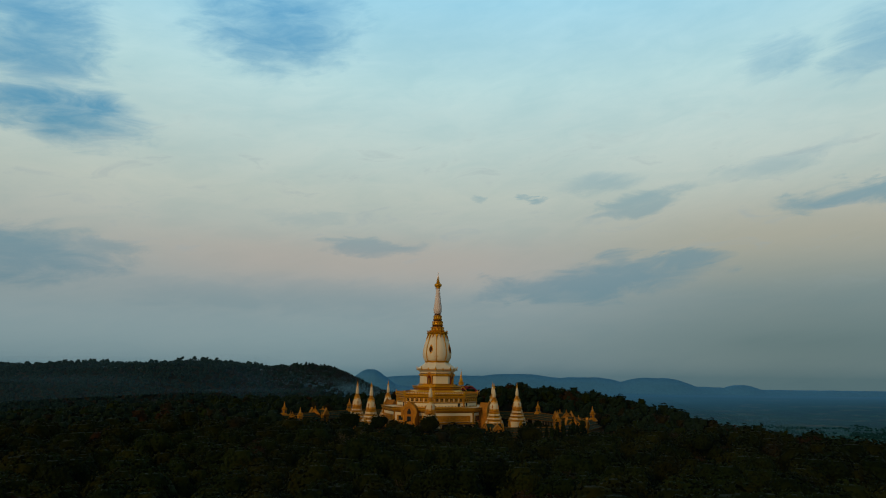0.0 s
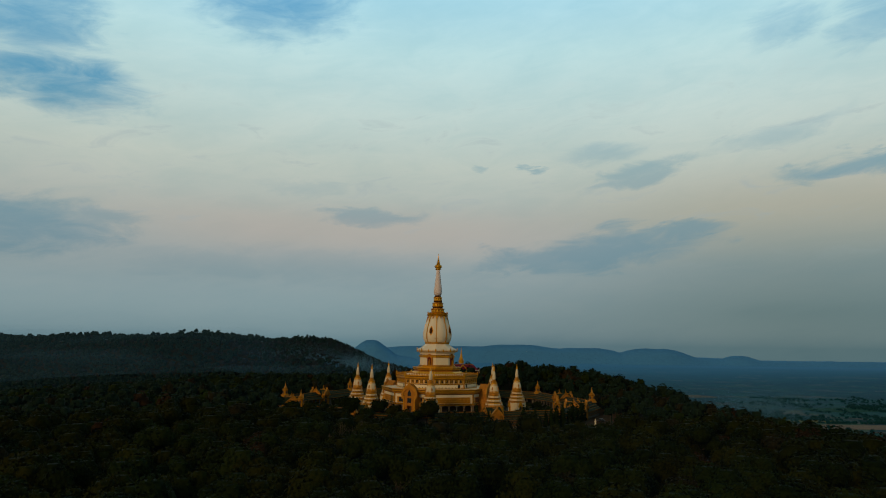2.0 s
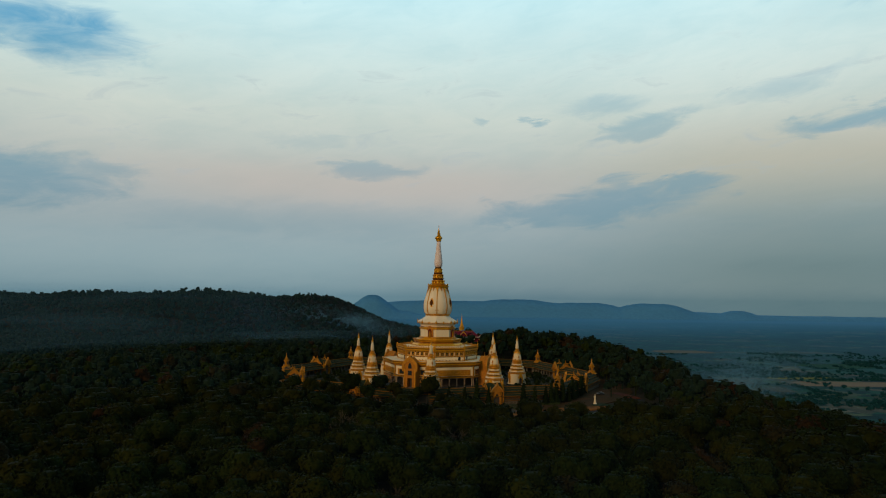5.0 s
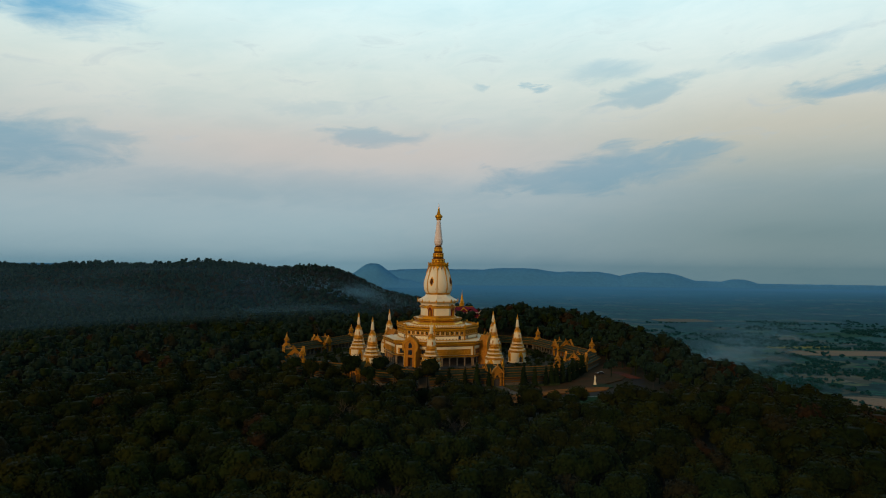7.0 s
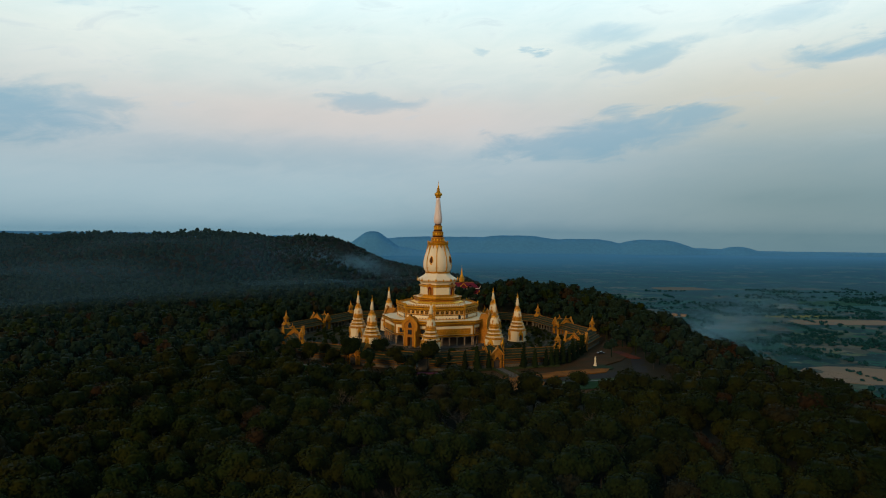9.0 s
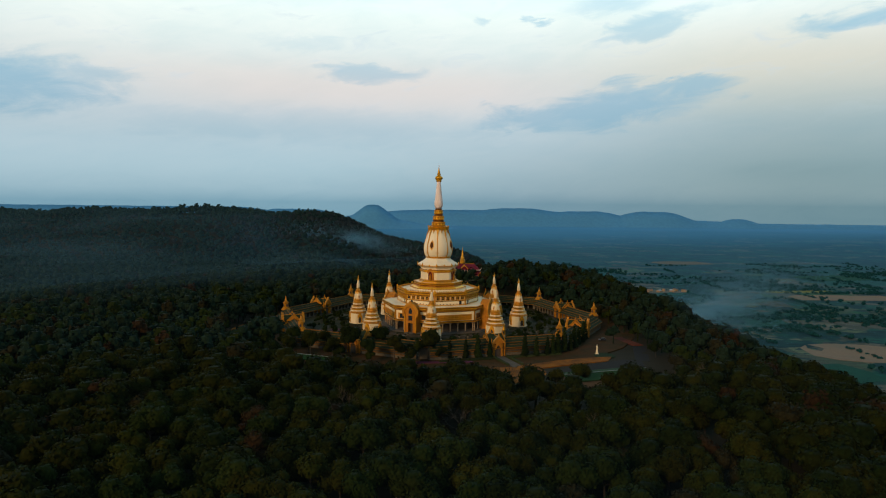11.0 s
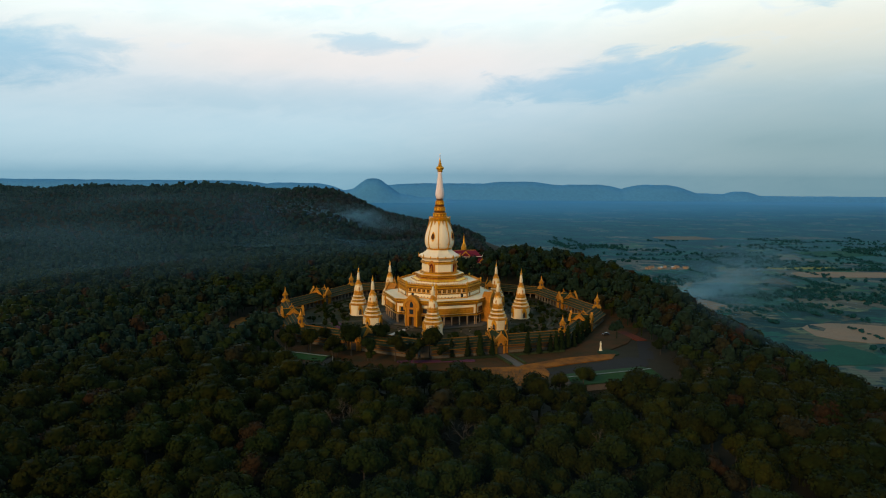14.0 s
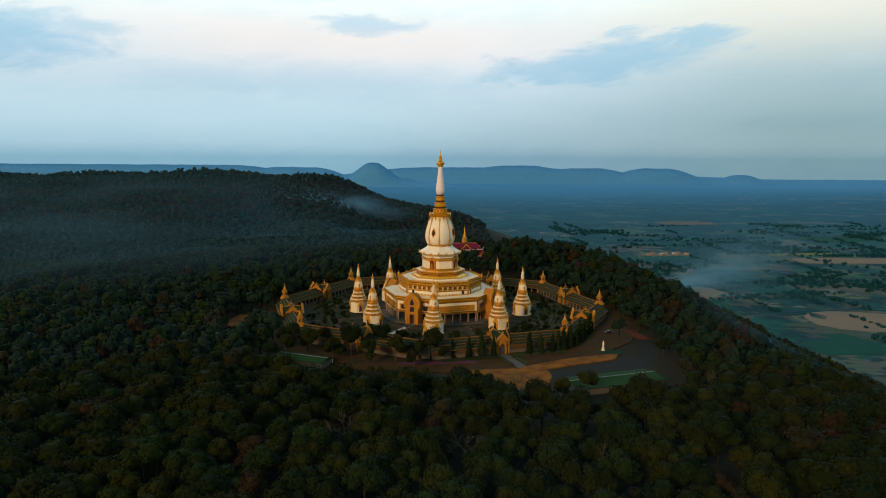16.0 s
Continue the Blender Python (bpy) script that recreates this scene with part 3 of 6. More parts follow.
def build_great_chedi():
    g = thing("great_chedi", "tall white and gold octagonal chedi with tapering spire", "temple", pose(0, 0, 0, 0, 0, PHI))
    # ground floor: a plinth, a core wall and an open arcade
    part("plinth", lathe([(38.5, -1.0), (38.5, 0.2), (37.6, 0.2), (37.6, 0.6)]), PAVING, g)
    # dark colour stands for the shaded inside of the arcade
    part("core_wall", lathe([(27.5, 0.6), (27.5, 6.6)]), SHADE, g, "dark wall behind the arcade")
    # arcade shade is in the columns' colour, darker than the cream walls
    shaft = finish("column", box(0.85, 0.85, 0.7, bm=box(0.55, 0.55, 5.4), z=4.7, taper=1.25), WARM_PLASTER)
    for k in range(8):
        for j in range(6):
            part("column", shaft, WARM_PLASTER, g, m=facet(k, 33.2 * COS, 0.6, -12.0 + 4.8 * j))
    bm = bmesh.new()
    for j in range(5):
        y0 = -12.0 + 4.8 * j
        pts = [(y0 + 0.3, 5.0)] + [(y0 + 2.4 - 2.1 * math.cos(math.pi * i / 8), 5.0 + 0.75 * math.sin(math.pi * i / 8)) for i in range(9)] + [(y0 + 4.5, 5.0)]
        for a, b in zip(pts, pts[1:]):
            if abs(a[0] - b[0]) > 1e-6:
                extrude([a, b, (b[0], 6.2), (a[0], 6.2)], 0.5, bm)
    spandrel = finish("arcade_arches", bm, WARM_PLASTER)
    panel_gold = finish("relief_panel", extrude([(-10.6, 0), (10.6, 0), (10.6, 2.9), (-10.6, 2.9)], 0.12), OCHRE)
    frame_bm = bmesh.new()
    for y0, y1, z0, z1 in ((-10.9, 10.9, -0.3, 0), (-10.9, 10.9, 2.9, 3.2), (-10.9, -10.6, 0, 2.9), (10.6, 10.9, 0, 2.9), (-10.6, 10.6, 0.85, 1.0), (-10.6, 10.6, 1.9, 2.05)):
        extrude([(y0, z0), (y1, z0), (y1, z1), (y0, z1)], 0.3, frame_bm)
    for j in range(-4, 5):
        extrude([(2.3 * j - 0.1, 0), (2.3 * j + 0.1, 0), (2.3 * j + 0.1, 2.9), (2.3 * j - 0.1, 2.9)], 0.2, frame_bm)
    frame_me = finish("panel_frame", frame_bm, GOLD)
    for k in range(8):
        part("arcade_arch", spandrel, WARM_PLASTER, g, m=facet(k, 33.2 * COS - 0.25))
        part("relief_panel", panel_gold, OCHRE, g, "ochre carved relief panel", m=facet(k, 33.6 * COS, 7.6))
        part("panel_frame", frame_me, GOLD, g, "gilt frame", m=facet(k, 33.6 * COS, 7.6))
    part("lower_wall", lathe([(33.6, 6.2), (33.6, 13.6)]), WHITE, g)
    part("lower_string", lathe([(33.65, 5.9), (34.5, 6.1), (34.7, 6.5), (33.9, 6.9), (33.65, 6.9)]), GOLD, g, "gilt string course")
    part("lower_cornice", lathe([(33.62, 12.7), (34.0, 12.9), (34.0, 13.2), (34.9, 13.6), (35.2, 14.0), (35.2, 14.6), (34.9, 14.8), (35.5, 15.1), (35.5, 15.5), (34.8, 15.5), (34.8, 15.05)]), GOLD, g, "gilt stepped cornice")
    part("lower_terrace", lathe([(34.8, 14.3), (34.8, 15.1)]), TERRACE, g)
    dentil = finish("dentil", extrude([(-0.3, 0), (0.3, 0), (0.3, 0.5), (-0.3, 0.5)], 0.5), OCHRE)
    # dark rings stand in for undercut shade below and within mouldings
    part("cornice_shadow_line", lathe([(33.7, 12.42), (33.8, 12.46), (33.8, 12.68), (33.7, 12.72)]), GROOVE, g, "dark red line below the cornice")
    part("cornice_groove", lathe([(34.1, 13.22), (34.2, 13.26), (34.35, 13.44), (34.2, 13.46)]), GROOVE, g, "dark red line in the cornice")
    part("string_groove", lathe([(34.3, 6.7), (34.42, 6.72), (34.2, 6.86), (34.1, 6.86)]), GROOVE, g, "dark red line in the string course")
    part("panel_recess", lathe([(33.8, 6.9), (33.8, 7.05)]), GROOVE, g, "dark red strip painted as recess shade")
    part("cornice_line", lathe([(34.95, 14.62), (35.25, 14.68), (35.25, 14.84), (34.95, 14.9)]), GROOVE, g, "dark red line in the cornice")
    for k in range(8):
        for j in range(22):
            part("dentil", dentil, OCHRE, g, m=facet(k, 33.9 * COS + 0.05, 12.85, -12.1 + 1.152 * j))
    # second storey
    part("upper_wall", lathe([(25.4, 15.1), (25.4, 22.2)]), WHITE, g)
    part("sill_string", lathe([(25.42, 17.9), (25.75, 18.0), (25.75, 18.25), (25.42, 18.35)]), GOLD, g, "gilt sill string")
    part("cornice_groove", lathe([(26.1, 22.34), (26.22, 22.4), (26.22, 22.62), (26.05, 22.66)]), GROOVE, g, "dark red line in the cornice")
    part("window_head_line", lathe([(25.45, 20.55), (25.56, 20.6), (25.56, 20.82), (25.45, 20.86)]), GROOVE, g, "dark red line over the windows")
    part("sill_groove", lathe([(25.45, 17.66), (25.56, 17.7), (25.56, 17.88), (25.45, 17.92)]), GROOVE, g, "dark red line under the sill")
    part("terrace_skirting", lathe([(25.42, 15.1), (25.6, 15.1), (25.6, 15.6), (25.42, 15.6)]), GOLD, g, "thin gilt skirting")
    part("upper_cornice", lathe([(25.42, 21.0), (25.9, 21.2), (26.3, 21.7), (26.3, 22.2), (25.9, 22.5), (26.1, 22.9), (26.1, 23.3), (25.3, 23.3), (25.3, 22.95)]), GOLD, g, "gilt cornice")
    part("upper_terrace", lathe([(25.2, 22.2), (25.2, 23.0)]), TERRACE, g)
    merlon = finish("merlon", extrude([(-0.28, 0), (0.28, 0), (0.28, 0.5), (0, 0.95), (-0.28, 0.5)], 0.3), OCHRE)
    pane = finish("window_pane", extrude([(-0.8, 0), (0.8, 0), (0.8, 1.75), (-0.8, 1.75)], 0.08), GLASS)
    fb = bmesh.new()
    for y0, y1, z0, z1 in ((-1.25, -0.8, -0.2, 2.05), (0.8, 1.25, -0.2, 2.05), (-0.8, 0.8, 1.75, 2.05), (-0.8, 0.8, -0.2, 0), (-0.05, 0.05, 0, 1.75), (-0.8, 0.8, 0.85, 0.95)):
        extrude([(y0, z0), (y1, z0), (y1, z1), (y0, z1)], 0.22, fb)
    wframe = finish("window_frame", fb, GOLD)
    vent = finish("vent", extrude([(-0.35, 0), (0.35, 0), (0.35, 0.4), (-0.35, 0.4)], 0.05), GLASS)
    for k in range(8):
        part("corner_pier", box(0.9, 0.9, 7.4), OCHRE, g, "gilt corner pier", m=pose(0, 0, 0, 0, 0, 45 * k) @ pose(25.2, 0, 15.1))
        part("corner_pier", box(1.0, 1.0, 6.6), WORN_GOLD, g, "gilt corner pier", m=pose(0, 0, 0, 0, 0, 45 * k) @ pose(33.3, 0, 6.4))
        for j in range(6):
            y = -7.75 + 3.1 * j
            part("window", pane, GLASS, g, "dark window", m=facet(k, 25.52 * COS, 18.75, y))
            part("window_frame", wframe, GOLD, g, m=facet(k, 25.52 * COS, 18.75, y))
        part("corner_crest", extrude([(-0.9, 0), (0.9, 0), (1.1, 0.9), (0.5, 1.6), (0, 2.6), (-0.5, 1.6), (-1.1, 0.9)], 0.6), GOLD, g, "gilt pointed crest at the corner", m=pose(0, 0, 0, 0, 0, 45 * k) @ pose(25.6, 0, 22.4))
        for j in range(9):
            part("vent", vent, GLASS, g, "small dark vent", m=facet(k, 25.62 * COS, 15.75, -8.4 + 2.1 * j))
        for j in range(17):
            part("merlon", merlon, OCHRE, g, m=facet(k, 25.5 * COS - 0.05, 23.3, -9.2 + 1.15 * j))
        part("terrace_door", extrude([(-0.8, 0), (0.8, 0), (0.8, 2.3), (0, 2.9), (-0.8, 2.3)], 0.15), GLASS, g, "dark doorway", m=facet(k, 25.4 * COS, 15.1, -6.0 if k % 2 else 6.5))
    part("cornice_recess", lathe([(25.5, 20.85), (25.6, 20.9), (25.6, 21.02), (25.5, 21.05)]), GROOVE, g, "dark red strip painted as shade below the cornice")
    # pale step, gilt lotus slope, a gilt-edged platform under the drum
    part("pale_step", lathe([(17.9, 22.9), (17.9, 23.7), (16.6, 23.8)]), TERRACE, g, "pale step")
    part("lotus_slope", lathe([(16.5, 23.3), (16.6, 23.8), (15.6, 24.6), (14.6, 25.6), (14.2, 25.9)]), TERRACOTTA, g, "gilt lotus slope")
    part("step_recess", lathe([(14.5, 25.5), (14.5, 26.1)]), GROOVE, g, "dark red strip painted as recess shade")
    part("platform_edge", lathe([(14.4, 25.9), (15.1, 26.2), (15.4, 26.7), (15.1, 26.9), (15.6, 27.2), (15.6, 27.8), (14.9, 27.8), (14.9, 27.55)]), GOLD, g, "gilt moulded edge")
    part("platform_groove", lathe([(15.1, 26.8), (15.3, 26.84), (15.3, 27.06), (15.1, 27.1)]), GROOVE, g, "dark red line in the platform edge")
    part("foot_groove", lathe([(11.6, 28.3), (11.75, 28.34), (11.75, 28.52), (11.6, 28.56)]), GROOVE, g, "dark red line in the drum foot")
    part("platform", lathe([(14.95, 26.6), (14.95, 27.6)]), TERRACE, g, "pale platform")
    petal = bmesh.new()
    extrude([(-0.55, 0), (0.55, 0), (0.62, 0.7), (0.35, 1.25), (0, 1.5), (-0.35, 1.25), (-0.62, 0.7)], 0.35, petal)
    petal_me = finish("lotus_petal", petal, BRIGHT_GOLD)
    for k in range(8):
        for j in range(10):
            part("lotus_petal", petal_me, BRIGHT_GOLD, g, m=facet(k, 16.3 * COS, 23.8, -5.6 + 1.245 * j) @ pose(0, 0, 0, 0, -42))
        for j in range(7):
            part("merlon", merlon, OCHRE, g, m=facet(k, 17.6 * COS, 23.7, -6.0 + 2.0 * j))
    part("drum", lathe([(10.9, 27.5), (10.9, 37.4)]), WHITE, g)
    part("drum_foot", lathe([(12.3, 27.5), (12.3, 28.2), (11.5, 28.5), (11.5, 28.9), (10.95, 29.2)]), GOLD, g)
    part("drum_band", lathe([(10.92, 33.7), (11.4, 33.9), (11.7, 34.5), (11.7, 34.9), (11.1, 35.2)]), GOLD, g, "gilt band")
    part("drum_recess", lathe([(10.95, 35.2), (11.1, 35.25), (11.1, 35.45), (10.95, 35.5)]), GROOVE, g, "dark red line")
    part("drum_cornice", lathe([(10.95, 36.3), (11.5, 36.9), (12.3, 37.3), (12.8, 37.7), (12.9, 38.5), (12.6, 38.8)]), BELL, g, "cream coved cornice")
    part("eave_line", lathe([(12.82, 37.62), (13.05, 37.7), (13.05, 37.95), (12.88, 38.0)]), OCHRE, g, "thin gilt line on the eave")
    part("skirt_roof", lathe([(12.7, 38.6), (12.6, 38.9), (10.3, 40.1), (8.5, 41.3), (7.2, 42.9)]), BELL, g, "cream sloping roof")
    for k in range(8):
        m = pose(0, 0, 0, 0, 0, 45 * k) @ pose(12.7, 0, 38.2)
        part("finial", extrude([(-0.35, -0.9), (0.35, -0.9), (0.6, 0.2), (0.2, 0.8), (0, 1.7), (-0.2, 0.8), (-0.6, 0.2)], 0.4), GOLD, g, "gilt corner finial", m=m)
        part("finial", extrude([(-0.3, -0.9), (0.3, -0.9), (0.4, 0.2), (0, 0.9), (-0.4, 0.2)], 0.3), GOLD, g, "gilt finial", m=facet(k, 12.9 * COS, 38.2))
    # four niches in the drum
    for k in (1, 3, 5, 7):
        n = part("niche", extrude(arch_outline(2.4, 5.2), 0.9), NICHE_RED, g, "dark red arched niche", m=facet(k, 10.5 * COS, 28.9) @ Matrix.Diagonal((1.1, 1.22, 1.1, 1)))
        fr = bmesh.new()
        o, i_ = arch_outline(3.6, 6.6), arch_outline(2.2, 5.0)
        for a in range(1, len(o) - 1):
            b = (a + 1) % len(o)
            if a != 0:
                extrude([i_[a], o[a], o[b], i_[b]], 1.1, fr)
        part("niche_frame", fr, TERRACOTTA, n, "gilt niche frame")
        part("figure", lathe([(0.65, 0.1), (0.75, 0.5), (0.5, 1.4), (0.62, 2.2), (0.3, 2.6), (0.34, 3.0), (0.12, 3.5)], 10, x=1.0), WORN_GOLD, n, "small gilt statue")
        part("niche_sill", box(1.6, 4.2, 0.7, x=0.9, z=-0.7, taper=1.15), GOLD, n)
    # bell, rings, shaft and crown
    bell = [(7.0, 42.9), (7.9, 43.9), (8.5, 45.4), (8.75, 47.2), (8.75, 49.0), (8.4, 51.5), (7.6, 54.2), (6.65, 56.8), (5.9, 59.0), (5.45, 60.3)]
    part("bell", lathe(bell, 64, lobes=0.05), BELL, g, "cream bell with lobes", smooth_faces=True)
    for k in range(8):
        rib = bmesh.new()
        for (r0, z0), (r1, z1) in zip(bell, bell[1:]):
            w = 0.34
            vs = [rib.verts.new(p) for p in ((r0 - 0.3, -w, z0), (r0 + 0.4, -w * 0.6, z0), (r0 + 0.4, w * 0.6, z0), (r0 - 0.3, w, z0), (r1 - 0.3, -w, z1), (r1 + 0.4, -w * 0.6, z1), (r1 + 0.4, w * 0.6, z1), (r1 - 0.3, w, z1))]
            for a in range(3):
                rib.faces.new((vs[a], vs[a + 1], vs[a + 5], vs[a + 4]))
        part("rib", rib, GOLD, g, "gilt rib", m=pose(0, 0, 0, 0, 0, 45 * k))
        part("hanging_leaf", extrude([(-1.0, 0), (-0.45, -1.9), (0, -4.4), (0.45, -1.9), (1.0, 0)], 0.35), GOLD, g, m=pose(0, 0, 0, 0, 0, 45 * k) @ pose(5.95, 0, 60.3, 0, -17))
        part("hanging_leaf", extrude([(-0.8, 0), (-0.35, -1.2), (0, -2.6), (0.35, -1.2), (0.8, 0)], 0.35), OCHRE, g, m=facet(k, 5.9, 60.3) @ pose(0, 0, 0, 0, -17))
    for k in (1, 3, 5, 7):
        md = part("medallion", medallion(3.5, 6.2, 0.3), GOLD, g, "gilt leaf medallion", m=pose(0, 0, 0, 0, 0, 45 * k + 22.5) @ pose(9.0, 0, 47.6, 0, -8))
        part("medallion_heart", medallion(2.4, 4.4, 0.34), GROOVE, md, "dark red heart", m=pose(0.3, 0, 0.9))
    part("bell_foot", lathe([(7.3, 42.3), (7.85, 42.6), (7.95, 43.1), (7.5, 43.5)], 32), GOLD, g)
    stud = finish("stud", lathe([(0.26, 0), (0.2, 0.14), (0.05, 0.2)], 8), GOLD)
    for j in range(32):
        part("stud", stud, GOLD, g, m=pose(0, 0, 0, 0, 0, 11.25 * j + 5.6) @ pose(8.75, 0, 45.9, 0, 75))
    part("bell_crown", lathe([(5.6, 59.9), (6.6, 60.4), (6.9, 61.1), (6.3, 61.5), (6.8, 62.0), (5.4, 62.3)], 16), GOLD, g, "gilt bell collar")
    crown_leaf = finish("crown_leaf", extrude([(-0.5, 0), (0.5, 0), (0.3, 0.8), (0, 1.3), (-0.3, 0.8)], 0.3), GOLD)
    for j in range(16):
        part("crown_leaf", crown_leaf, GOLD, g, m=pose(0, 0, 0, 0, 0, 22.5 * j) @ pose(6.2, 0, 61.5, 0, 10))
    ring_petal = finish("ring_petal", extrude([(-0.42, 0), (0.42, 0), (0.5, 0.9), (0.25, 1.4), (0, 1.65), (-0.25, 1.4), (-0.5, 0.9)], 0.22), BRIGHT_GOLD)
    rings = []
    for j in range(3):
        r, z = 4.45 - 0.85 * j, 62.2 + 3.7 * j
        rings += [(r * 0.78, z), (r * 1.02, z + 0.2), (r * 1.05, z + 0.6), (r * 0.84, z + 0.95), (r * 0.88, z + 1.9), (r * 1.0, z + 2.2), (r * 0.98, z + 2.7), (r * 0.72, z + 3.0), (r * 0.70, z + 3.69)]
        part("ring_groove", lathe([(r * 0.74, z + 2.95), (r * 0.76, z + 3.1), (r * 0.76, z + 3.55), (r * 0.72, z + 3.7)], 16), GROOVE, g, "dark ring painted as groove shade")
        for i in range(12):
            part("ring_petal", ring_petal, BRIGHT_GOLD, g, m=pose(0, 0, 0, 0, 0, 30 * i + 15 * j) @ pose(r * 0.88, 0, z + 0.6))
    part("ring_spire", lathe(rings, 16), OCHRE, g, "gilt ringed spire")
    part("spire_shaft", lathe([(1.7, 73.2), (2.4, 74.2), (2.75, 75.8), (2.65, 77.6), (2.15, 81.0), (1.7, 85.0), (1.3, 88.5), (1.2, 90.4)], 24), SHAFT, g, "rosy white tapering shaft", smooth_faces=True)
    part("crown_ball", lathe([(1.2, 90.0), (1.9, 90.5), (1.5, 91.0), (2.3, 91.8), (2.5, 92.6), (1.8, 93.4), (1.0, 93.7)], 16), GOLD, g, "gilt lotus bud", smooth_faces=True)
    tiers = []
    for j in range(6):
        r, z = 1.5 - 0.23 * j, 93.6 + 0.85 * j
        tiers += [(r, z), (r * 0.62, z + 0.65)]
    part("top_tiers", lathe(tiers + [(0.16, 98.9), (0.10, 100.6), (0.01, 101.2)], 12), GOLD, g, "gilt tiered parasol finial")
    # four tall gabled porches
    for k in (1, 3, 5, 7):
        p = part("porch", extrude([(-5.2, 0.3), (-2.0, 0.3), (-2.0, 6.0), (2.0, 6.0), (2.0, 0.3), (5.2, 0.3), (5.2, 11.5), (5.0, 14.0), (3.2, 16.0), (1.2, 17.3), (0, 18.2), (-1.2, 17.3), (-3.2, 16.0), (-5.0, 14.0), (-5.2, 11.5)], 5.6), TERRACOTTA, g, "orange gilt gabled porch", m=facet(k, 33.0 * COS) @ Matrix.Diagonal((1, 0.78, 1, 1)))
        fr = bmesh.new()
        o = [(6.2, 9.8), (6.9, 12.6), (6.2, 14.8), (4.0, 16.8), (1.6, 18.0), (0, 19.4)]
        i_ = [(4.6, 10.2), (5.2, 12.4), (4.6, 13.8), (2.9, 15.2), (1.1, 16.0), (0, 16.7)]
        for s in (1, -1):
            for a in range(5):
                q = [(s * i_[a][0], i_[a][1]), (s * o[a][0], o[a][1]), (s * o[a + 1][0], o[a + 1][1]), (s * i_[a + 1][0], i_[a + 1][1])]
                extrude(q if s > 0 else q[::-1], 0.7, fr, 5.4)
        part("gable_board", fr, OCHRE, p, "gilt gable board")
        part("porch_window", extrude(arch_outline(3.0, 3.4), 0.2, at=5.5), GLASS, p, "dark arched window", m=pose(0, 0, 11.6))
        part("porch_window", extrude([(-1.7, 0), (1.7, 0), (1.7, 2.8), (-1.7, 2.8)], 0.2, at=5.5), GLASS, p, "dark window", m=pose(0, 0, 7.6))
        part("door", extrude([(-2.0, 0.3), (2.0, 0.3), (2.0, 6.0), (-2.0, 6.0)], 0.3, at=2.5), SHADE, p, "dark doorway")
        st = bmesh.new()
        for j in range(4):
            box(1.0, 7.0, 0.75 - 0.18 * j, x=6.0 + 0.9 * j, z=-0.1, bm=st)
        part("stair", st, PAVING, p)
        for s in (-1, 1):
            part("pilaster", box(0.7, 0.8, 11.0, x=5.7, y=s * 4.6, z=0.3), GOLD, p)
            part("side_window", extrude([(-2.3, 0), (2.3, 0), (2.3, 2.6), (-2.3, 2.6)], 0.25), GLASS, g, "dark grille window", m=facet(k, 33.6 * COS + 0.1, 7.75, s * 7.4))


build_great_chedi()


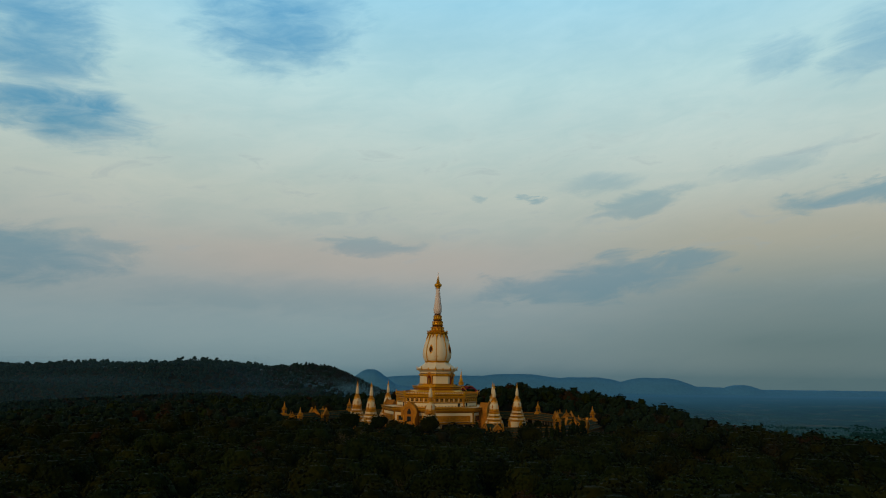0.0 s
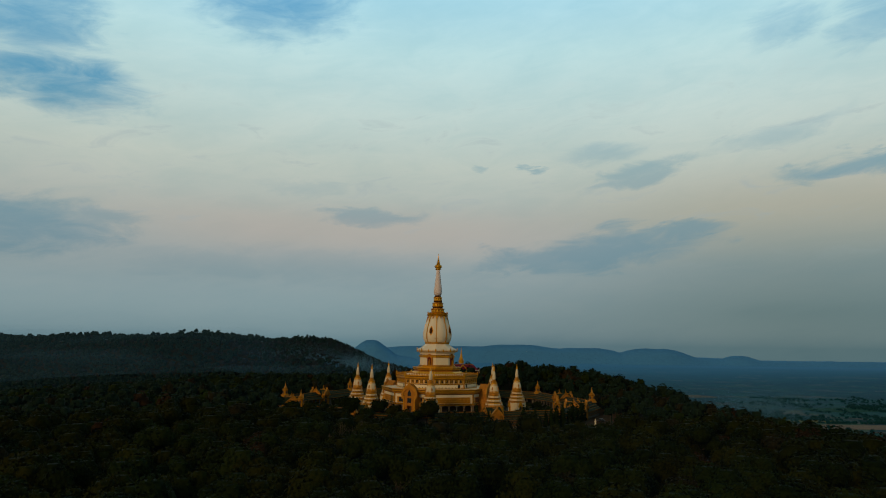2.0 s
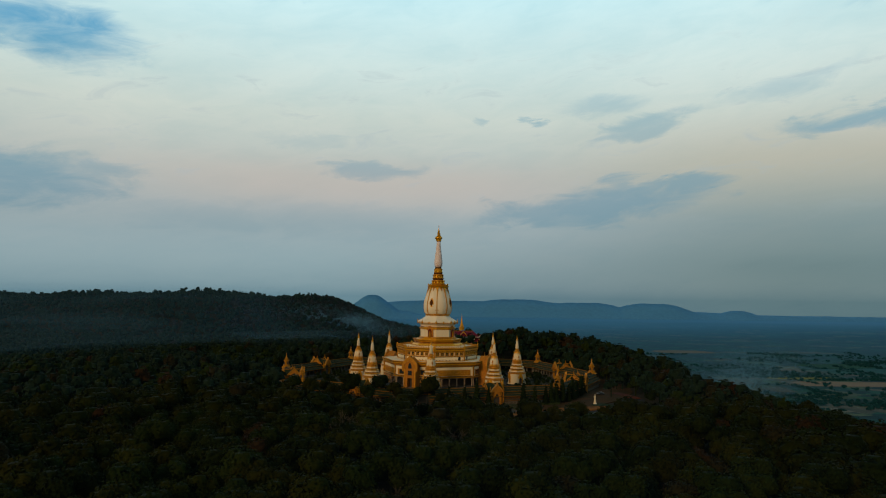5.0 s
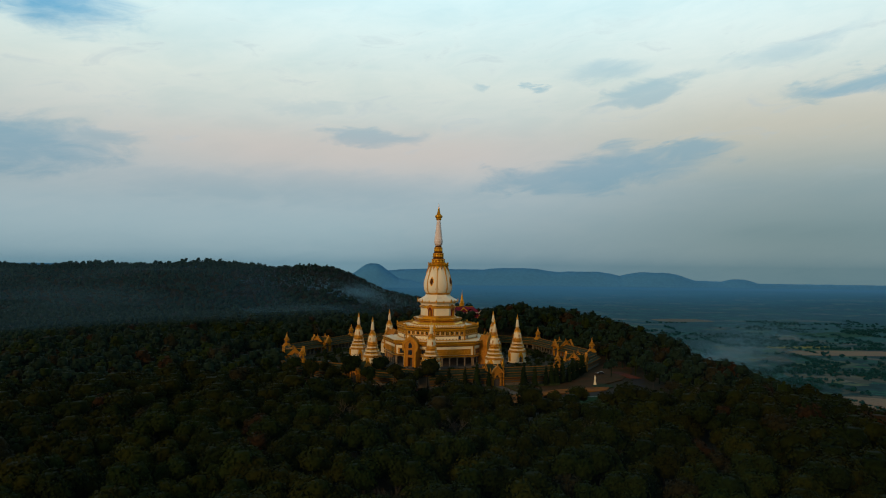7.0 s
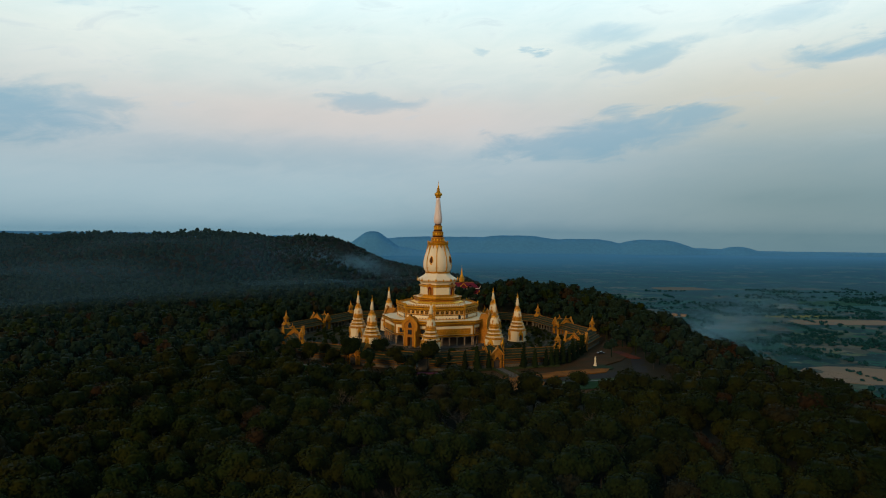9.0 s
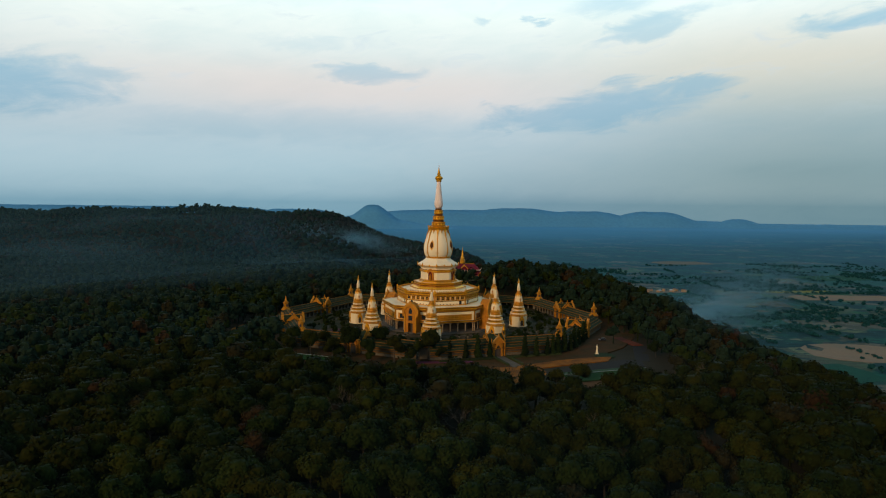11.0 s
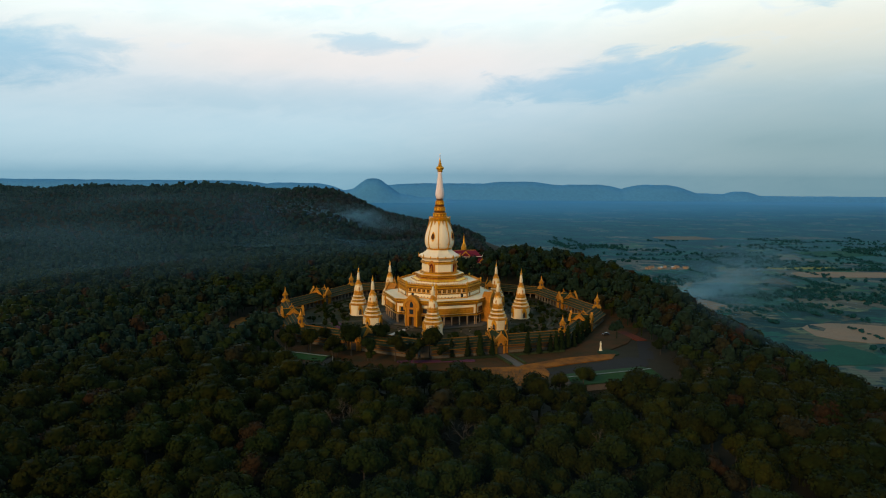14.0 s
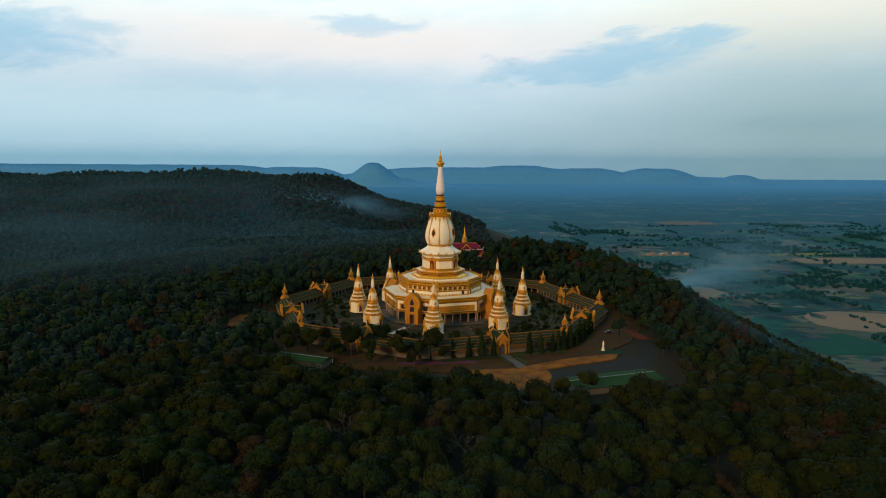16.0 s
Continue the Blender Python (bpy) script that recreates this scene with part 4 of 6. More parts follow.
# ---- the eight small chedis ----
def small_chedi(m):
    c = thing("small_chedi", "small white chedi with gilt tiers and spire", "chedi", m, "eight chedis round the temple")
    part("base", lathe([(6.1, 0), (6.1, 0.5), (5.7, 0.6), (5.6, 5.9)], 8), CREAM, c)
    part("base_cornice", lathe([(5.62, 5.7), (6.0, 5.95), (6.0, 6.3), (5.4, 6.5)], 8), OCHRE, c)
    for j in range(3):
        r, z = 5.45 - 0.85 * j, 6.3 + 1.85 * j
        # dark strip paints the shade below each tier
        part("groove", lathe([(r - 0.55, z), (r - 0.5, z + 0.2), (r - 0.9, z + 0.25)], 8), GROOVE, c, "dark red strip painted as shade between tiers")
        part("tier", lathe([(r - 0.45, z + 0.15), (r - 0.1, z + 0.3), (r - 0.1, z + 0.6), (r - 0.3, z + 0.7), (r - 0.45, z + 1.3), (r - 0.9, z + 1.4)], 8), CREAM, c, "cream moulded tier")
        part("tier_lip", lathe([(r - 0.15, z + 0.28), (r + 0.05, z + 0.34), (r + 0.05, z + 0.52), (r - 0.15, z + 0.58)], 8), OCHRE, c, "gilt lip")
        part("tier_band", lathe([(r - 0.5, z + 1.2), (r - 0.2, z + 1.32), (r - 0.2, z + 1.55), (r - 1.0, z + 1.85)], 8), GOLD, c, "gilt tier edge")
    part("bell_foot", lathe([(2.9, 11.8), (3.3, 12.1), (3.15, 12.5), (2.8, 12.7), (3.0, 12.9), (2.7, 13.2)], 16), OCHRE, c)
    part("bell", lathe([(2.65, 12.9), (2.7, 14.2), (2.25, 16.1), (1.6, 17.6), (1.4, 17.9)], 24, lobes=0.05), CREAM, c, "cream bell with lobes", smooth_faces=True)
    for k in range(8):
        part("rib", extrude([(-0.36, 0), (0.36, 0), (0.2, 4.9), (-0.2, 4.9)], 0.22), GOLD, c, "gilt rib", m=pose(0, 0, 0, 0, 0, 45 * k) @ pose(2.62, 0, 13.0, 0, -12))
        part("petal", extrude([(-0.6, 0), (0.6, 0), (0.4, 0.7), (0, 1.2), (-0.4, 0.7)], 0.25), OCHRE, c, "gilt petal at the bell's foot", m=pose(0, 0, 0, 0, 0, 45 * k + 22.5) @ pose(2.8, 0, 12.9, 0, -6))
        part("hanging_leaf", extrude([(-0.45, 0), (0, -1.2), (0.45, 0)], 0.25), GOLD, c, m=pose(0, 0, 0, 0, 0, 45 * k + 22.5) @ pose(1.72, 0, 17.7, 0, -14))
    for k in range(0, 8, 2):
        part("medallion", medallion(0.95, 1.9, 0.3), TERRACOTTA, c, "dark gilt medallion", m=pose(0, 0, 0, 0, 0, 45 * k + 22.5) @ pose(2.68, 0, 14.0, 0, -12))
    part("ring_stack", lathe([(1.3, 17.4), (1.85, 17.65), (1.9, 18.0), (1.35, 18.25), (1.5, 18.5), (1.45, 18.85), (1.0, 19.1), (1.12, 19.3), (0.8, 19.6)], 12), OCHRE, c, "gilt collar of rings")
    part("shaft", lathe([(0.75, 19.4), (1.12, 20.0), (0.92, 21.8), (0.45, 24.1)], 12), CREAM, c, "cream tapering shaft", smooth_faces=True)
    part("finial", lathe([(0.4, 23.9), (0.72, 24.2), (0.66, 24.6), (0.3, 24.9), (0.4, 25.2), (0.2, 25.6), (0.25, 25.8), (0.08, 26.4), (0.02, 27.2)], 10), GOLD, c, "gilt finial")
    for k in range(0, 8, 2):
        d = part("doorway", extrude(arch_outline(1.7, 3.4), 0.3), SHADE, c, "dark arched doorway", m=facet(k, 5.6 * COS, 0.6))
        fr = bmesh.new()
        o, i_ = arch_outline(3.1, 5.6, point=1.6), arch_outline(1.7, 3.4)
        for a in range(1, len(o) - 1):
            extrude([i_[a], o[a], o[a + 1], i_[a + 1]], 0.7, fr)
        part("door_frame", fr, GOLD, d, "gilt arch")
    return c


first = small_chedi(pose(51 * math.cos(radians(PHI)), 51 * math.sin(radians(PHI)), 0, 0, 0, PHI))
first.scale = (0.97, 0.97, 1.13)
for k in range(1, 8):
    copy_thing(first, pose(51 * math.cos(radians(PHI + 45 * k)), 51 * math.sin(radians(PHI + 45 * k)), 0, 0, 0, PHI + 45 * k))


# ---- the gallery round the court: eight wings, eight gates, eight corner turrets ----
APO = 98.0 * COS
HALF = 98.0 * math.sin(radians(22.5))


def slab(y0, y1, a, b, thick, bm=None):
    """A roof slope between two points (x, z) in section, from y0 to y1."""
    bm = bm or bmesh.new()
    sec = [a, b, (b[0], b[1] - thick), (a[0], a[1] - thick)]
    lo = [bm.verts.new((x, y0, z)) for x, z in sec]
    hi = [bm.verts.new((x, y1, z)) for x, z in sec]
    bm.faces.new(lo)
    bm.faces.new(hi[::-1])
    for i in range(4):
        bm.faces.new((lo[i], hi[i], hi[(i + 1) % 4], lo[(i + 1) % 4]))
    return bm


def gallery_wing(m):
    w = thing("gallery_wing", "gallery wing with green tiled roof and gilt ridges", "gallery", m, "gallery round the court")
    L = HALF - 1.5
    part("outer_wall", box(0.6, 2 * L, 5.0, x=4.8, z=-1.2), STONE, w, "weathered pale stone wall")
    part("floor", box(9.6, 2 * L, 0.5, z=-0.2), PAVING, w)
    for s in (-1, 1):
        part("upper_roof", slab(-L, L, (0.0, 8.2), (s * 3.2, 6.3), 0.25), ROOF_GREEN, w, "green tiled upper slope")
        part("lower_roof", slab(-L, L, (s * 2.9, 5.9), (s * 6.0, 4.2), 0.25), ROOF_GREEN, w, "green tiled lower slope")
        part("upper_eave", box(0.24, 2 * L, 0.3, x=s * 3.25, z=6.03), LINE_GOLD, w, "gilt eave")
        part("lower_eave", box(0.24, 2 * L, 0.34, x=s * 6.05, z=3.93), LINE_GOLD, w, "gilt eave")
    part("ridge", box(0.4, 2 * L, 0.45, z=8.0), LINE_GOLD, w, "gilt ridge")
    for s in (-1, 1):
        for u, v in ((1.65, 7.26), (4.45, 5.08)):
            part("roof_band", box(0.2, 2 * L, 0.13, x=s * u, z=v), LINE_GOLD, w, "gilt band across the roof slope")
    col = finish("column", box(0.6, 0.6, 4.2), PALE_STONE)
    for j in range(18):
        part("column", col, PALE_STONE, w, m=pose(-4.6, -L + 1 + (2 * L - 2) / 17 * j, 0.2))
    lat = bmesh.new()
    for i in range(8):
        extrude([(-1.4 + 0.38 * i, 0), (-1.2 + 0.38 * i, 0), (-1.2 + 0.38 * i, 1.5), (-1.4 + 0.38 * i, 1.5)], 0.12, lat)
    for z in (0.0, 0.65, 1.3):
        extrude([(-1.42, z), (1.42, z), (1.42, z + 0.2), (-1.42, z + 0.2)], 0.16, lat)
    lat_me = finish("lattice_panel", lat, PALE_STONE)
    n = int(2 * L / 2.9)
    for j in range(n):
        y = -L + 2.9 * (j + 0.5)
        if abs(y) > 5.5:
            part("lattice_panel", lat_me, PALE_STONE, w, "pale stone lattice", m=pose(5.1, y, -0.2))
    part("wall_band", box(0.3, 2 * L, 0.3, x=5.2, z=1.6), LINE_GOLD, w, "gilt band")
    part("wall_band", box(0.3, 2 * L, 0.3, x=5.2, z=2.9), LINE_GOLD, w, "gilt band")
    return w


def spired_gable(w, h, z, deep, p, name, at=0.0):
    """A steep gable with a raised rim, flame points and a tip."""
    b = part(name, extrude([(-w / 2, z), (w / 2, z), (w * 0.30, z + h * 0.42), (0, z + h * 0.86), (-w * 0.30, z + h * 0.42)], deep, at=at), TERRACOTTA, p, "carved gilt gable")
    o = [(w * 0.60, z - 0.5), (w * 0.54, z + 0.4), (w * 0.36, z + h * 0.46), (0.25, z + h * 0.95), (0, z + h * 1.22)]
    i_ = [(w * 0.46, z - 0.1), (w * 0.46, z + 0.2), (w * 0.27, z + h * 0.40), (0, z + h * 0.80), (0, z + h * 0.80)]
    for start in (at + deep - 0.1, at - 0.4):
        rim = bmesh.new()
        for s in (1, -1):
            for a in range(4):
                q = [(s * i_[a][0], i_[a][1]), (s * o[a][0], o[a][1]), (s * o[a + 1][0], o[a + 1][1]), (s * i_[a + 1][0], i_[a + 1][1])]
                if len(set(q)) < 4:
                    q = q[:3]
                extrude(q if s > 0 else q[::-1], 0.5, rim, start)
        part("rim", rim, OCHRE, b, "gilt flame rim")
    return b


def gallery_gate(m):
    g = thing("gallery_gate", "gilt gatehouse with crossed gables and horn finials", "gate", m, "gates of the gallery")
    for s in (-1, 1):
        part("pier", box(11.0, 1.4, 6.4, y=s * 2.7), WORN_GOLD, g)
        for x in (-5.2, 5.6):
            part("post", lathe([(0.42, 0), (0.42, 6.0), (0.6, 6.2), (0.6, 6.7), (0.25, 7.1), (0.3, 7.6), (0.04, 9.4)], 8, x=x, y=s * 4.3), WORN_GOLD, g, "gilt post with pointed cap")
    part("lintel", box(11.0, 6.8, 0.8, z=6.2), WORN_GOLD, g)
    for x in (-6.2, 5.8):
        spired_gable(7.4, 4.0, 6.6, 0.4, g, "gable", x)
    for s in (-1, 1):
        part("roof", slab(-5.8, 5.8, (0.0, 9.9), (s * 4.2, 6.4), 0.2), ROOF_GREEN, g, "green tiled roof", m=pose(0, 0, 0.1, 0, 0, 90))
        part("cross_roof", slab(-5.6, 5.6, (0.0, 10.4), (s * 4.0, 7.0), 0.2), ROOF_GREEN, g, "green tiled cross roof")
        c = part("cross_gable", extrude([(-3.4, 7.1), (3.4, 7.1), (1.7, 8.6), (0, 10.2), (-1.7, 8.6)], 0.35), TERRACOTTA, g, "carved gilt cross gable", m=pose(0, s * 5.3, 0, 0, 0, 90))
        part("horn", extrude([(-0.2, 0), (0.2, 0), (0.42, 1.2), (0.15, 2.8), (-0.1, 1.3)], 0.3), WORN_GOLD, c, "gilt horn finial", m=pose(0, 0, 9.9))
        for q in (-1, 1):
            line = [(q * 3.5, 6.8), (q * 4.4, 7.1), (0, 11.2), (0, 10.3)]
            part("bargeboard", extrude(line if q > 0 else line[::-1], 0.5, at=-0.1), WORN_GOLD, c, "gilt bargeboard")
    part("ridge", box(11.6, 0.35, 0.3, z=9.9), WORN_GOLD, g, "gilt ridge")
    # solid block whose dark colour stands for the passage's shade
    part("doorway", extrude(arch_outline(3.6, 5.6), 10.6, at=-5.1), SHADE, g, "dark passage")
    fr = bmesh.new()
    o, i_ = arch_outline(5.4, 7.4), arch_outline(3.6, 5.6)
    for a in range(1, len(o) - 1):
        extrude([i_[a], o[a], o[a + 1], i_[a + 1]], 0.6, fr, 5.5)
    part("door_frame", fr, TERRACOTTA, g, "carved gilt arch")
    return g


def corner_turret(m):
    c = thing("corner_turret", "gilt corner turret with ringed spire", "turret", m, "turrets of the gallery")
    part("body", box(5.0, 5.0, 8.2, z=-0.8), STONE, c, "weathered stone body")
    part("body_band", box(5.3, 5.3, 0.5, z=5.9), WORN_GOLD, c)
    part("roof", lathe([(3.9, 7.3), (3.6, 7.8), (2.7, 8.5), (2.7, 8.9), (2.2, 9.3)], 8), WORN_GOLD, c)
    part("lantern", lathe([(2.0, 9.2), (1.9, 11.3), (2.5, 11.6), (2.3, 12.0), (1.5, 12.5), (1.7, 12.8), (0.9, 13.3)], 8), WORN_GOLD, c)
    part("spire", lathe([(0.9, 13.2), (1.0, 13.5), (0.5, 14.2), (0.55, 14.4), (0.22, 15.2), (0.25, 15.4), (0.03, 16.8)], 10), OCHRE, c)
    for k in range(4):
        part("niche", extrude(arch_outline(1.3, 1.7), 0.3), SHADE, c, "dark niche", m=pose(0, 0, 0, 0, 0, 90 * k + 45) @ pose(1.75, 0, 9.4))
    return c


def ring_pose(k, r, half=True):
    a = PHI + 45 * k + (22.5 if half else 0)
    return pose(r * math.cos(radians(a)), r * math.sin(radians(a)), 0, 0, 0, a)


for make, r, half in ((gallery_wing, APO, True), (gallery_gate, APO, True), (corner_turret, 98.0, False)):
    one = make(ring_pose(0, r, half))
    if make is corner_turret:
        one.scale = (0.8, 0.8, 1.0)
    if make is gallery_gate:
        one.scale = (1.0, 0.84, 1.0)
    for k in range(1, 8):
        copy_thing(one, ring_pose(k, r, half))


# ---- court and forecourt ----
def sheet(name, outline, z, mat, label, category, thick=0.06):
    bm = bmesh.new()
    lo = [bm.verts.new((x, y, z - 1.4)) for x, y in outline]
    hi = [bm.verts.new((x, y, z)) for x, y in outline]
    bm.faces.new(hi)
    for i in range(len(outline)):
        j = (i + 1) % len(outline)
        bm.faces.new((lo[i], lo[j], hi[j], hi[i]))
    bmesh.ops.recalc_face_normals(bm, faces=bm.faces)
    return tagged(new(name, finish(name, bm, mat)), label, category, kind="structure")


def octagon(r, n=8, turn=PHI):
    return [(r * math.cos(radians(turn + 360 / n * i)), r * math.sin(radians(turn + 360 / n * i))) for i in range(n)]


sheet("court_lawn", octagon(92), 0.05, GARDEN, "court garden with worn grass and planted beds", "garden")
sheet("forecourt_earth", octagon(121, 24), 0.0, ROUGH_GRASS, "dry grass and reddish earth round the gallery", "ground")
front_gate = ring_pose(6, APO, True)


def strip(name, p0, p1, w, z, mat, label, category):
    a, b = Vector(p0), Vector(p1)
    d = (b - a).normalized()
    n = Vector((-d.y, d.x)) * w / 2
    return sheet(name, [tuple(a - n), tuple(b - n), tuple(b + n), tuple(a + n)], z, mat, label, category)


gx, gy = math.cos(radians(PHI - 67.5)), math.sin(radians(PHI - 67.5))
strip("path", (gx * 97, gy * 97), (gx * 120, gy * 120), 5.0, 0.08, PAVING, "grey paved path from the gate", "path")
sheet("parking", [(49, -124), (70, -111), (92, -97), (101, -98), (99, -110), (93, -118), (52, -134)], 0.06, ASPHALT, "grey asphalt lot before the gallery", "parking lot")
strip("road", (101, -100), (110, -64), 7, 0.07, ASPHALT, "grey drive past the gallery", "road")
strip("track", (110, -62), (104, -40), 6, 0.08, RED_EARTH, "red earth track beside the gallery", "road")
strip("flower_bed", (-20, -108), (17, -105), 3.4, 0.3, FLOWERS, "purple flower bed below the wall", "flower bed")
sheet("earth_patch", [(8, -118), (48, -113), (50, -124), (46, -138), (44, -172), (24, -172), (22, -138)], 0.05, EARTH, "orange trodden earth before the gate path", "ground")
sheet("earth_strip", [(36, -117), (38, -112.5), (60, -99.5), (80, -92), (88, -91), (84, -100), (58, -110.8), (44, -119)], 0.09, EARTH, "orange earth between the wall and the lot", "ground")
sheet("clearing", [(-122, -8), (-113, -6), (-110, -20), (-113, -38), (-121, -36), (-124, -22)], 0.10, EARTH, "bare orange earth in a gap of the wood", "ground")
sheet("earth_bank", [(96, 40), (106, 24), (112, 36), (100, 56)], 0.08, RED_EARTH, "bare red earth behind the gallery", "ground")


# ---- trees ----
def leaf_sprays(rng, blobs, count, size, flat=0.7):
    """Sprays of leaves spread over the upper shells of the blobs: corners and four-cornered faces."""
    c = np.array([b[:3] for b in blobs])
    r = np.array([b[3] for b in blobs])
    pick = rng.choice(len(blobs), count, p=r ** 2 / np.sum(r ** 2))
    d = rng.normal(size=(count, 3))
    d[:, 2] = np.abs(d[:, 2]) * 1.1 - 0.35
    d /= np.linalg.norm(d, axis=1)[:, None]
    p = c[pick] + d * (r[pick] * rng.uniform(0.84, 1.05, count))[:, None]
    nrm = d + rng.normal(0, 0.32, (count, 3))
    nrm /= np.linalg.norm(nrm, axis=1)[:, None]
    a = np.cross(nrm, rng.normal(size=(count, 3)))
    a /= np.linalg.norm(a, axis=1)[:, None]
    b = np.cross(nrm, a)
    s = (size * rng.uniform(0.6, 1.35, count))[:, None]
    quad = np.stack([p - a * s, p - b * s * flat, p + a * s, p + b * s * flat], 1)
    return quad.reshape(-1, 3), np.arange(4 * count).reshape(-1, 4)


def blob_cores(blobs, shrink=0.86, plain=False):
    """Rough inner masses that stop one from seeing through; plain ones for trees far off."""
    v, f = [], []
    if plain:
        for x, y, z, r in blobs:
            k, q = len(v), r * shrink
            for zz, rr in ((-0.4, 0.95), (0.65, 0.75)):
                v += [(x + q * rr * math.cos(a), y + q * rr * math.sin(a), z + q * zz) for a in (0.4, 1.97, 3.54, 5.11)]
            f += [(k + i, k + (i + 1) % 4, k + 4 + (i + 1) % 4, k + 4 + i) for i in range(4)] + [(k + 4, k + 5, k + 6, k + 7)]
        return np.array(v), np.array(f)
    for x, y, z, r in blobs:
        q = r * shrink
        k = len(v)
        for zz, rr, n in ((-0.55, 0.75, 6), (0.15, 1.0, 6), (0.7, 0.65, 6)):
            for i in range(n):
                a = 2 * math.pi * i / n + zz
                v.append((x + q * rr * math.cos(a), y + q * rr * math.sin(a), z + q * zz))
        for ring in (0, 6):
            for i in range(6):
                f.append((k + ring + i, k + ring + (i + 1) % 6, k + ring + 6 + (i + 1) % 6, k + ring + 6 + i))
        for base in (12,):
            f.append((k + base, k + base + 1, k + base + 2, k + base + 3))
            f.append((k + base + 3, k + base + 4, k + base + 5, k + base))
    return np.array(v), np.array(f)


def crown_blobs(rng, tall, wide, n):
    out = []
    for i in range(n):
        a = rng.uniform(0, 2 * math.pi)
        u = math.sqrt(rng.uniform(0, 1))
        r = wide * rng.uniform(0.34, 0.52)
        x, y = (wide - r) * u * math.cos(a), (wide - r) * u * math.sin(a)
        z = tall * (0.32 + 0.58 * math.sqrt(max(0, 1 - (0.9 * u) ** 2)) * rng.uniform(0.7, 1.06)) - r * 0.4
        out.append((x, y, z, r))
    return out


def joined(pieces):
    vs, fs, k = [], [], 0
    for v, f in pieces:
        vs.append(v)
        fs.append(f + k)
        k += len(v)
    return np.concatenate(vs), np.concatenate(fs)


def limb(bm, a, b, ra, rb, n=6):
    a, b = Vector(a), Vector(b)
    d = (b - a).normalized()
    u = d.orthogonal().normalized()
    w = d.cross(u)
    lo = [bm.verts.new(a + (u * math.cos(2 * math.pi * i / n) + w * math.sin(2 * math.pi * i / n)) * ra) for i in range(n)]
    hi = [bm.verts.new(b + (u * math.cos(2 * math.pi * i / n) + w * math.sin(2 * math.pi * i / n)) * rb) for i in range(n)]
    for i in range(n):
        bm.faces.new((lo[i], lo[(i + 1) % n], hi[(i + 1) % n], hi[i]))
    bm.faces.new(hi)


def trunk_mesh(rng, tall, wide, blobs, mat):
    bm = bmesh.new()
    fork = (rng.uniform(-0.4, 0.4), rng.uniform(-0.4, 0.4), tall * 0.45)
    limb(bm, (0, 0, -0.6), fork, 0.32, 0.2)
    for x, y, z, r in blobs[:6]:
        limb(bm, fork, (x * 0.8, y * 0.8, z), 0.14, 0.05, 5)
    return finish("trunk", bm, mat)


def broad_tree(rng, tall, wide, mat, sprays, size, label):
    t = thing("tree", label, "tree", None, "trees of the hill wood")
    blobs = crown_blobs(rng, tall, wide, 10)
    v, f = joined([leaf_sprays(rng, blobs, sprays, size), blob_cores(blobs)])
    part("crown", arrays("crown", v, f, mat), mat, t)
    part("trunk", trunk_mesh(rng, tall, wide, blobs, BARK), BARK, t)
    return t


def bare_tree(rng, tall, label):
    t = thing("bare_tree", label, "tree", None, "bare trees of the hill wood")
    bm = bmesh.new()
    limb(bm, (0, 0, -0.6), (0.2, 0, tall * 0.45), 0.18, 0.12)
    for i in range(7):
        a = 2 * math.pi * i / 7 + rng.uniform(-0.3, 0.3)
        base = Vector((0.2, 0, tall * rng.uniform(0.36, 0.55)))
        reach = rng.uniform(1.6, 3.4)
        mid = base + Vector((math.cos(a) * reach, math.sin(a) * reach, tall * rng.uniform(0.1, 0.22)))
        limb(bm, base, mid, 0.075, 0.05, 5)
        for j in range(6):
            b = a + rng.uniform(-1.2, 1.2)
            tip = mid + Vector((math.cos(b) * rng.uniform(0.8, 2.4), math.sin(b) * rng.uniform(0.8, 2.4), tall * rng.uniform(0.02, 0.24)))
            limb(bm, mid, tip, 0.04, 0.02, 4)
            for k in range(4):
                limb(bm, mid.lerp(tip, 0.5), tip + Vector((rng.uniform(-1, 1), rng.uniform(-1, 1), rng.uniform(-0.4, 0.6))), 0.025, 0.012, 3)
    part("crown", bm, PALE_BARK, t, "pale leafless limbs")
    return t


def column_tree(rng, tall, label):
    t = thing("cypress", label, "tree", None, "dark columnar trees along the wall")
    blobs = [(rng.uniform(-0.3, 0.3), rng.uniform(-0.3, 0.3), tall * u, 1.75 * (1.02 - u) ** 0.7 + 0.25) for u in np.linspace(0.12, 0.97, 9)]
    v, f = joined([leaf_sprays(rng, blobs, 700, 0.42), blob_cores(blobs, 0.8)])
    part("crown", arrays("crown", v, f, LEAF_DARK), LEAF_DARK, t)
    bm = bmesh.new()
    limb(bm, (0, 0, -0.5), (0, 0, tall * 0.5), 0.22, 0.1)
    part("trunk", bm, BARK, t)
    return t


def settle(ob, x, y, turn, size):
    m = pose(x, y, float(height(x, y)), 0, 0, turn)
    c = copy_thing(ob, m)
    c.scale = (size, size, size * 1.0)
    return c


RNG = np.random.default_rng(11)
